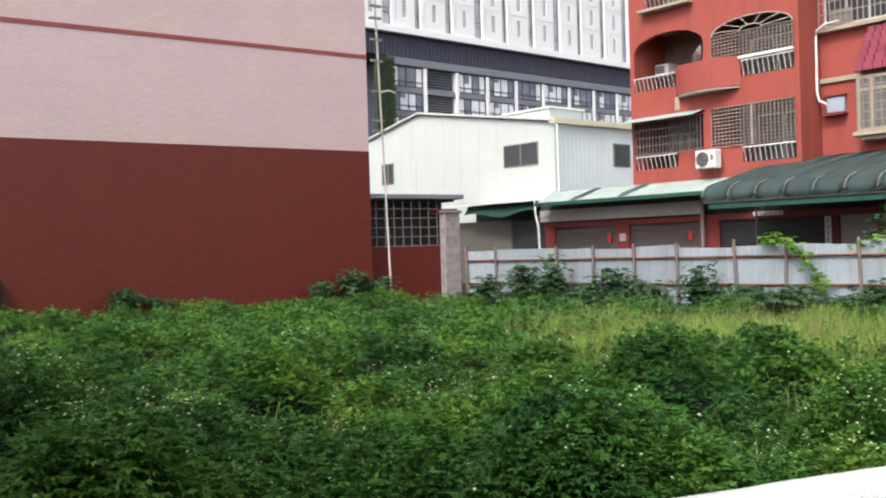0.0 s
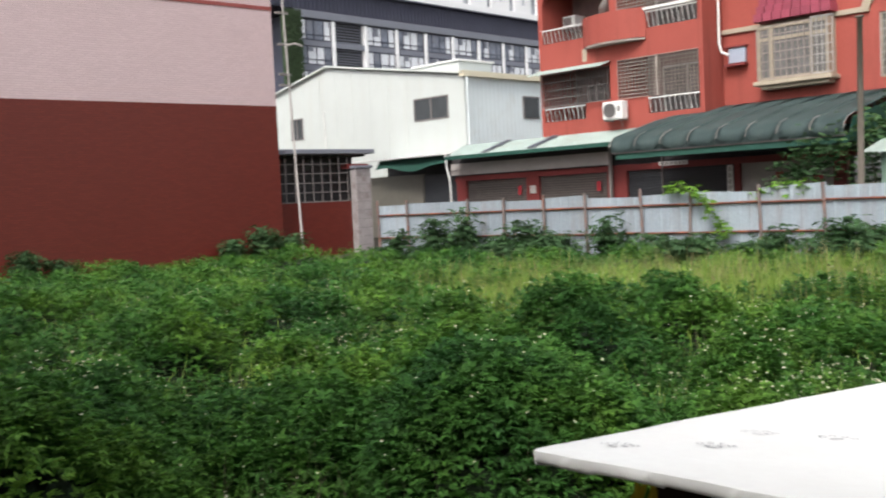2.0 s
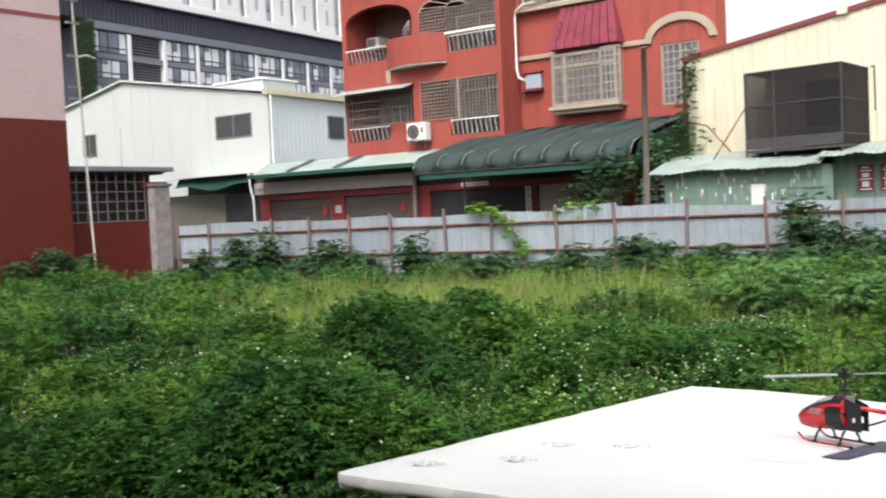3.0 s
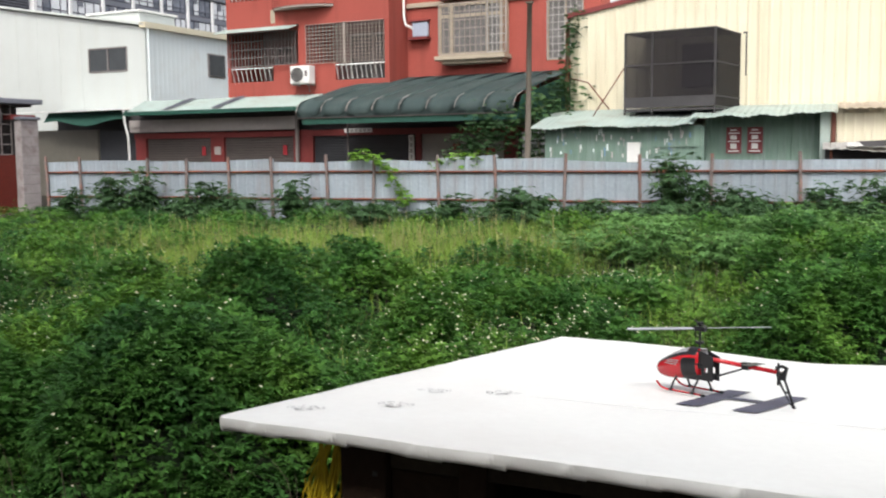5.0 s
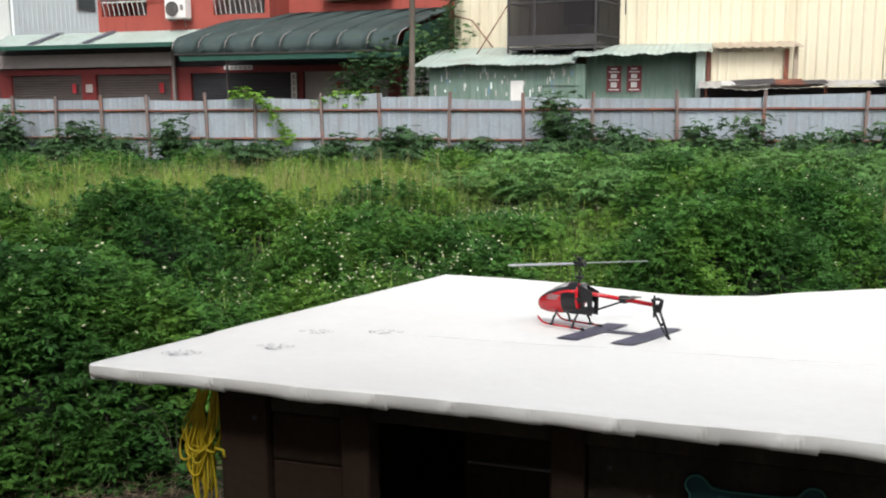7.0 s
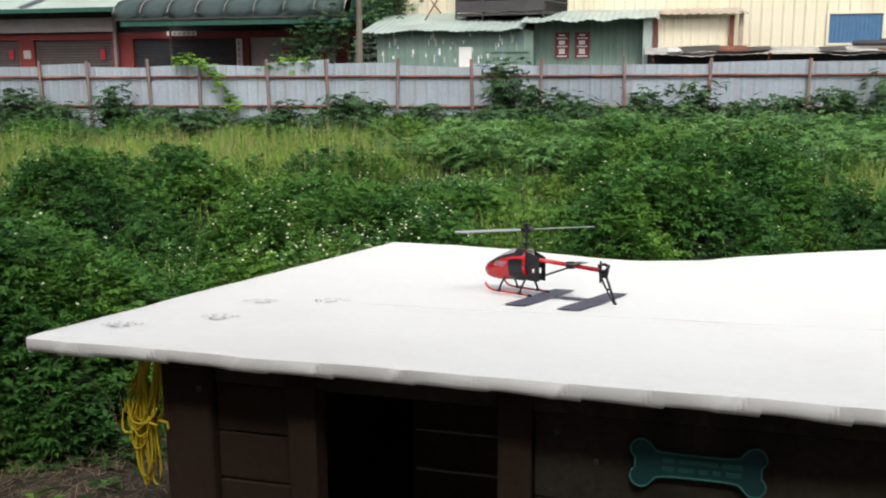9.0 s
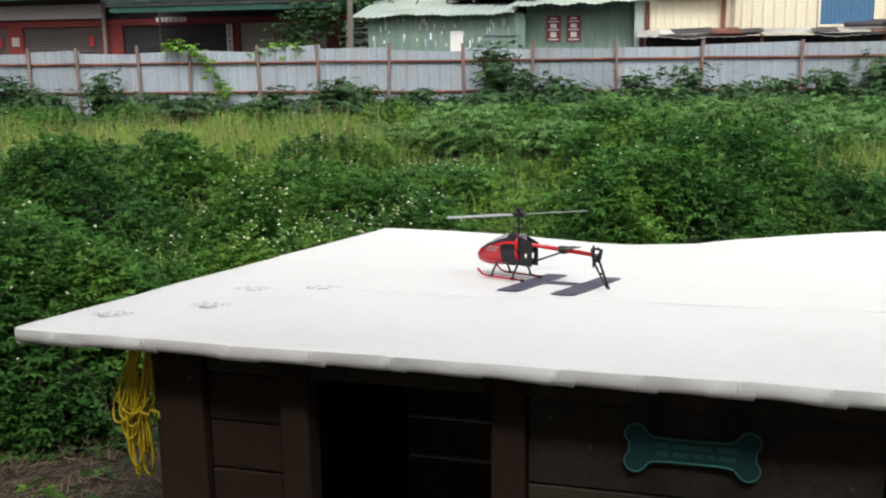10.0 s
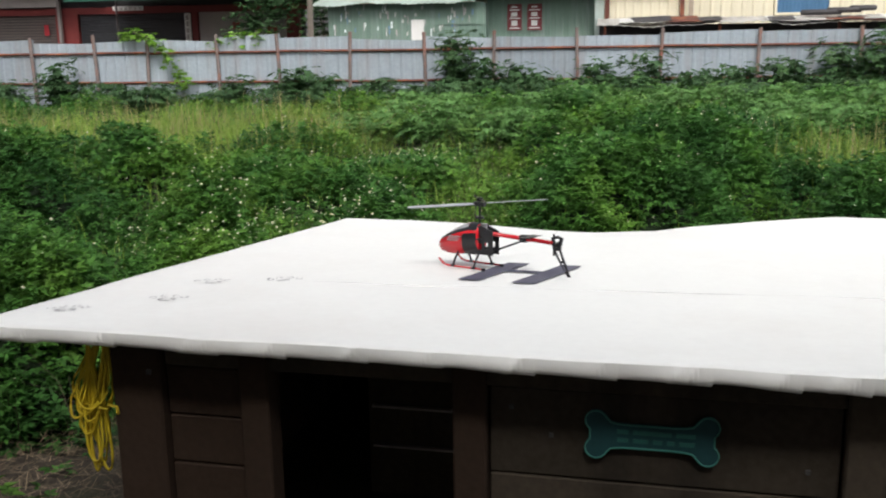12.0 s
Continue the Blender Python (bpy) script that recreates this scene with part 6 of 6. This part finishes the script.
    part("floor_board", bx(X(0.38), X(3.44), Yw(f0), Yw(2.54), 0.0, 0.05), "wood", b)
    # slatted rack just inside the doorway
    part("rack_board", bx(X(0.9), X(1.36), Yw(0.93), Yw(0.96), 0.05, 0.62), "wood", b)
    for z in (0.40, 0.245):
        part("rack_strip", bx(X(0.92), X(1.36), Yw(0.905), Yw(0.926), z, z + 0.007), "fascia", b, "thin pale strip")
    # bone-shaped sign
    def bone(grow):
        pts = []
        L, R_, zb, zt_ = 1.789, 2.081, 0.646, 0.724
        for cx, cz, a0, a1, neck in ((L, zb, 318, 125, 0), (L, zt_, 235, 42, 1), (R_, zt_, 138, -55, 0), (R_, zb, 55, -138, 1)):
            r = 0.029 + grow
            side = 1 if cx == L else -1
            bend = [(X(cx + side * s), cz + (0.685 - cz) * d) for s, d in ((0.038, 0.02), (0.06, 0.13), (0.09, 0.16))]
            arc = []
            for k in range(13):
                t = radians(a0 + (a1 - a0) * k / 12)
                arc.append((X(cx + r * math.cos(t)), cz + r * math.sin(t)))
            pts += arc + bend if neck else bend[::-1] + arc
        return pts

    sgn = part("bone_sign", prism(bone(0.0), Yw(f0 - 0.006), Yw(f0 + 0.008)), "sign_green", b, "dark green bone-shaped sign")
    bm = bmesh.new()
    pts = bone(0.0)
    tube(bm, [(x, Yw(f0 - 0.007), z) for x, z in pts + pts[:1]], 0.0028, 5)
    part("sign_border", bm, "sign_edge", sgn, "pale teal painted border")
    for z, words in ((0.698, (0.03, 0.10, 0.05)), (0.674, (0.03, 0.04, 0.025, 0.02, 0.04))):
        u = 1.845
        for wd in words:
            part("sign_bar", bx(X(u), X(u + wd), Yw(f0 - 0.0095), Yw(f0 - 0.0065), z - 0.006, z + 0.006), "sign_bar", sgn)
            u += wd + 0.012
    for u, z in ((2.33, 0.61), (1.66, 0.66), (1.55, 0.735)):
        part("nail", bx(X(u), X(u + 0.012), Yw(f0 + 0.006), Yw(f0 + 0.012), z, z + 0.012), "dark", b)


dog_house()


def rope_coil():
    b = thing("rope_coil", DN, (U0 + 0.31, Y0 + 0.16, 0.85), "hank of yellow rope hanging from the dog house corner", "rope")
    rng = random.Random(14)
    x, y, z = U0 + 0.325, Y0 + 0.15, 0.875
    for i in range(15):
        w, l = rng.uniform(0.03, 0.072), rng.uniform(0.20, 0.31)
        off = rng.uniform(-0.135, -0.03)
        dy = rng.uniform(-0.03, 0.03)
        pts = []
        for k in range(25):
            t = 2 * math.pi * k / 24
            sag = (1 - math.cos(t)) / 2
            pts.append((x + off * sag + w * math.sin(t) * (0.35 + 0.65 * sag) + 0.004 * rng.uniform(-1, 1), y + dy * sag, z - l * sag))
        part("strand", tube(bmesh.new(), pts, 0.0036, 6), "rope", b, smooth=True)
    for i in range(5):
        w, l = rng.uniform(0.02, 0.05), rng.uniform(0.36, 0.46)
        off = rng.uniform(-0.03, 0.03)
        pts = []
        for k in range(25):
            t = 2 * math.pi * k / 24
            sag = (1 - math.cos(t)) / 2
            pts.append((x - 0.045 + off * sag + w * math.sin(t) * sag, y - 0.01 + 0.01 * i * sag, z - l * sag))
        part("strand", tube(bmesh.new(), pts, 0.0042, 6), "rope", b, smooth=True)
    part("lashing", tube(bmesh.new(), [(x - 0.07 + 0.015 * k, y - 0.03 + 0.02 * (k % 2), z - 0.2 - 0.012 * (k % 3)) for k in range(9)], 0.0045, 6), "rope", b, smooth=True)


rope_coil()


# ---- radio-controlled helicopter standing on the roof ----
def helicopter():
    h = new("toy_helicopter")
    h.matrix_basis = pose(2.240, 2.912, roof_z(1.35) + 0.014, 0, 2.0, 90 + 15.0) @ Matrix.Rotation(radians(3), 4, "X") @ Matrix.Scale(0.96, 4)
    SHIFT[h.name] = Vector((0, 0, 0))
    tagged(h, "red and black radio-controlled toy helicopter on skids", "toy helicopter")
    # local: x towards the nose, y to its left, z up
    def loft(stations, n=18):
        bm = bmesh.new()
        rings = []
        for x, zc, ry, rzu, rzd in stations:
            ring = []
            for k in range(n):
                t = 2 * math.pi * k / n
                s = math.sin(t)
                ring.append(bm.verts.new((x, ry * math.cos(t), zc + (rzu if s > 0 else rzd) * s)))
            rings.append(ring)
        for a_, c_ in zip(rings, rings[1:]):
            for k in range(n):
                bm.faces.new((a_[k], a_[(k + 1) % n], c_[(k + 1) % n], c_[k]))
        bm.faces.new(rings[0][::-1])
        bm.faces.new(rings[-1])
        bmesh.ops.recalc_face_normals(bm, faces=bm.faces)
        return bm

    shell = [(-0.045, 0.118, 0.036, 0.060, 0.055), (0.0, 0.115, 0.046, 0.064, 0.062), (0.05, 0.108, 0.048, 0.056, 0.062), (0.10, 0.098, 0.046, 0.044, 0.056), (0.140, 0.090, 0.040, 0.033, 0.047), (0.166, 0.084, 0.031, 0.024, 0.036), (0.181, 0.080, 0.019, 0.015, 0.021), (0.187, 0.078, 0.004, 0.003, 0.004)]
    shell = [(x * 0.9 if x > 0 else x, *rest) for x, *rest in shell]
    part("fuselage", loft(shell), "heli_red", h, "glossy red nose shell", smooth=True)
    # dark roof and silver canopy stripes lie just over the shell
    def patch(x0, x1, t0, t1, lift, name, material, label):
        bm = bmesh.new()
        rows = []
        for i in range(9):
            x = x0 + (x1 - x0) * i / 8
            for (a_, c_) in zip(shell, shell[1:]):
                if a_[0] <= x <= c_[0]:
                    k = (x - a_[0]) / (c_[0] - a_[0])
                    s = [p + (q - p) * k for p, q in zip(a_, c_)]
                    break
            rows.append([bm.verts.new((x, (s[2] + lift) * math.cos(radians(t0 + (t1 - t0) * j / 8)), s[1] + ((s[3] if math.sin(radians(t0 + (t1 - t0) * j / 8)) > 0 else s[4]) + lift) * math.sin(radians(t0 + (t1 - t0) * j / 8)))) for j in range(9)])
        for a_, c_ in zip(rows, rows[1:]):
            for j in range(8):
                bm.faces.new((a_[j], a_[j + 1], c_[j + 1], c_[j]))
        part(name, bm, material, h, label, smooth=True)

    patch(-0.04, 0.148, 34, 146, 0.0015, "canopy_roof", "heli_black", "black canopy top")
    patch(0.0, 0.085, 48, 132, 0.003, "canopy_glass", "heli_canopy", "silver canopy panel")
    patch(-0.042, 0.022, -70, 22, 0.0016, "side_opening", "heli_black", "dark side opening")
    patch(-0.042, 0.022, 158, 250, 0.0016, "side_opening", "heli_black", "dark side opening")
    for k in range(3):
        part("stripe", bx(0.03 + 0.006 * k, 0.085 + 0.006 * k, 0.0465, 0.0496, 0.122 - 0.008 * k, 0.1245 - 0.008 * k), "heli_canopy", h, "pale stripe")
    # mechanics frame
    for s in (-1, 1):
        part("side_plate", prism([(-0.115, 0.055), (0.0, 0.055), (0.01, 0.075), (0.0, 0.165), (-0.055, 0.172), (-0.115, 0.150)], s * 0.021 - 0.0015, s * 0.021 + 0.0015, [rect(-0.095, -0.075, 0.08, 0.105), rect(-0.06, -0.03, 0.075, 0.1)]), "heli_black", h, "black frame plate")
    part("battery", bx(-0.03, 0.055, -0.018, 0.018, 0.05, 0.08, 0.004), "heli_black", h)
    part("motor", tube(bmesh.new(), [(-0.055, 0.0, 0.135), (-0.055, 0.0, 0.178)], 0.016, 12), "heli_canopy", h, "silver motor can", smooth=True)
    bm = bmesh.new()
    bmesh.ops.create_cone(bm, cap_ends=True, segments=32, radius1=0.038, radius2=0.038, depth=0.006, matrix=Matrix.Translation((-0.035, 0, 0.118)))
    part("main_gear", bm, "heli_black", h)
    part("receiver", bx(-0.10, -0.065, -0.018, 0.018, 0.06, 0.085, 0.002), "heli_black", h)
    # tail
    part("tail_boom", tube(bmesh.new(), [(-0.10, 0, 0.140), (-0.39, 0, 0.128)], 0.0085, 12), "heli_red", h, "red tail boom", smooth=True)
    part("boom_clamp", bx(-0.265, -0.235, -0.013, 0.013, 0.120, 0.148, 0.002), "heli_black", h)
    for s in (-1, 1):
        part("boom_strut", tube(bmesh.new(), [(-0.08, s * 0.022, 0.062), (-0.25, s * 0.010, 0.127)], 0.003, 6), "heli_black", h)
    fin = [(-0.375, 0.150), (-0.405, 0.158), (-0.428, 0.150), (-0.418, 0.105), (-0.455, 0.018), (-0.462, 0.004), (-0.450, 0.004), (-0.438, 0.02), (-0.385, 0.100)]
    holes = [[(-0.392, 0.146), (-0.414, 0.146), (-0.408, 0.122), (-0.392, 0.122)], [(-0.395, 0.100), (-0.412, 0.100), (-0.428, 0.063), (-0.415, 0.063)], [(-0.420, 0.055), (-0.431, 0.055), (-0.444, 0.024), (-0.437, 0.024)]]
    part("tail_fin", prism(fin, -0.003, 0.003, holes), "heli_black", h, "open black tail fin")
    part("tail_motor", tube(bmesh.new(), [(-0.40, -0.028, 0.125), (-0.40, 0.022, 0.125)], 0.008, 10), "heli_black", h, smooth=True)
    for s in (-1, 1):
        part("tail_blade", bx(-0.405, -0.396, 0.020, 0.022, 0.125 + (0.004 if s > 0 else -0.042), 0.125 + (0.042 if s > 0 else -0.004), 0.001), "heli_black", h)
    part("stabiliser", bx(-0.30, -0.255, -0.05, 0.05, 0.1425, 0.1445, 0.0008), "heli_black", h, "flat black stabiliser")
    # skids
    for s in (-1, 1):
        yk = s * 0.062
        part("skid", tube(bmesh.new(), [(-0.095, yk, 0.004), (0.08, yk, 0.004), (0.105, yk, 0.010), (0.128, yk, 0.030)], 0.0042, 8), "heli_red", h, "red landing skid", smooth=True)
        part("skid_cap", tube(bmesh.new(), [(-0.105, yk, 0.004), (-0.09, yk, 0.004)], 0.0055, 8), "heli_black", h)
        for x in (-0.05, 0.055):
            part("skid_leg", tube(bmesh.new(), [(x, yk, 0.004), (x, s * 0.05, 0.03), (x, s * 0.022, 0.062)], 0.0045, 6), "heli_black", h)
            part("leg_clip", bx(x - 0.009, x + 0.009, yk - 0.007, yk + 0.007, 0.0005, 0.011, 0.002), "heli_black", h)
    # rotor head
    part("mast", tube(bmesh.new(), [(-0.035, 0, 0.15), (-0.035, 0, 0.275)], 0.004, 8), "heli_black", h)
    part("swash_plate", tube(bmesh.new(), [(-0.035, 0, 0.196), (-0.035, 0, 0.206)], 0.017, 12), "heli_black", h)
    part("rotor_hub", bx(-0.062, -0.008, -0.011, 0.011, 0.246, 0.264, 0.003), "heli_black", h)
    part("hub_cap", tube(bmesh.new(), [(-0.035, 0, 0.268), (-0.035, 0, 0.282)], 0.013, 12), "heli_black", h)
    for dx in (-0.012, 0.012):
        part("link_rod", tube(bmesh.new(), [(-0.035 + dx, 0.012, 0.2), (-0.035 + dx, 0.012, 0.25)], 0.0018, 5), "heli_black", h)
    ang = radians(62)
    for s in (0, math.pi):
        bm = prism([(0.03, -0.014), (0.07, -0.02), (0.30, -0.017), (0.312, -0.008), (0.30, 0.012), (0.07, 0.014), (0.03, 0.008)], -0.0015, 0.0015)
        bmesh.ops.rotate(bm, verts=bm.verts, cent=(0, 0, 0), matrix=Matrix.Rotation(radians(90 - 6), 3, "X"))
        bmesh.ops.rotate(bm, verts=bm.verts, cent=(0, 0, 0), matrix=Matrix.Rotation(ang + s, 3, "Z"))
        bmesh.ops.translate(bm, verts=bm.verts, vec=(-0.035, 0, 0.258))
        part("rotor_blade", bm, "blade", h, "pale rotor blade")
        d = Vector((math.cos(ang + s + 1.3), math.sin(ang + s + 1.3), 0))
        part("flybar", tube(bmesh.new(), [Vector((-0.035, 0, 0.276)), Vector((-0.035, 0, 0.276)) + d * 0.11], 0.0018, 5), "heli_black", h)
        part("flybar_weight", tube(bmesh.new(), [Vector((-0.035, 0, 0.276)) + d * 0.10, Vector((-0.035, 0, 0.276)) + d * 0.135], 0.006, 8, 0.003), "heli_black", h)


helicopter()
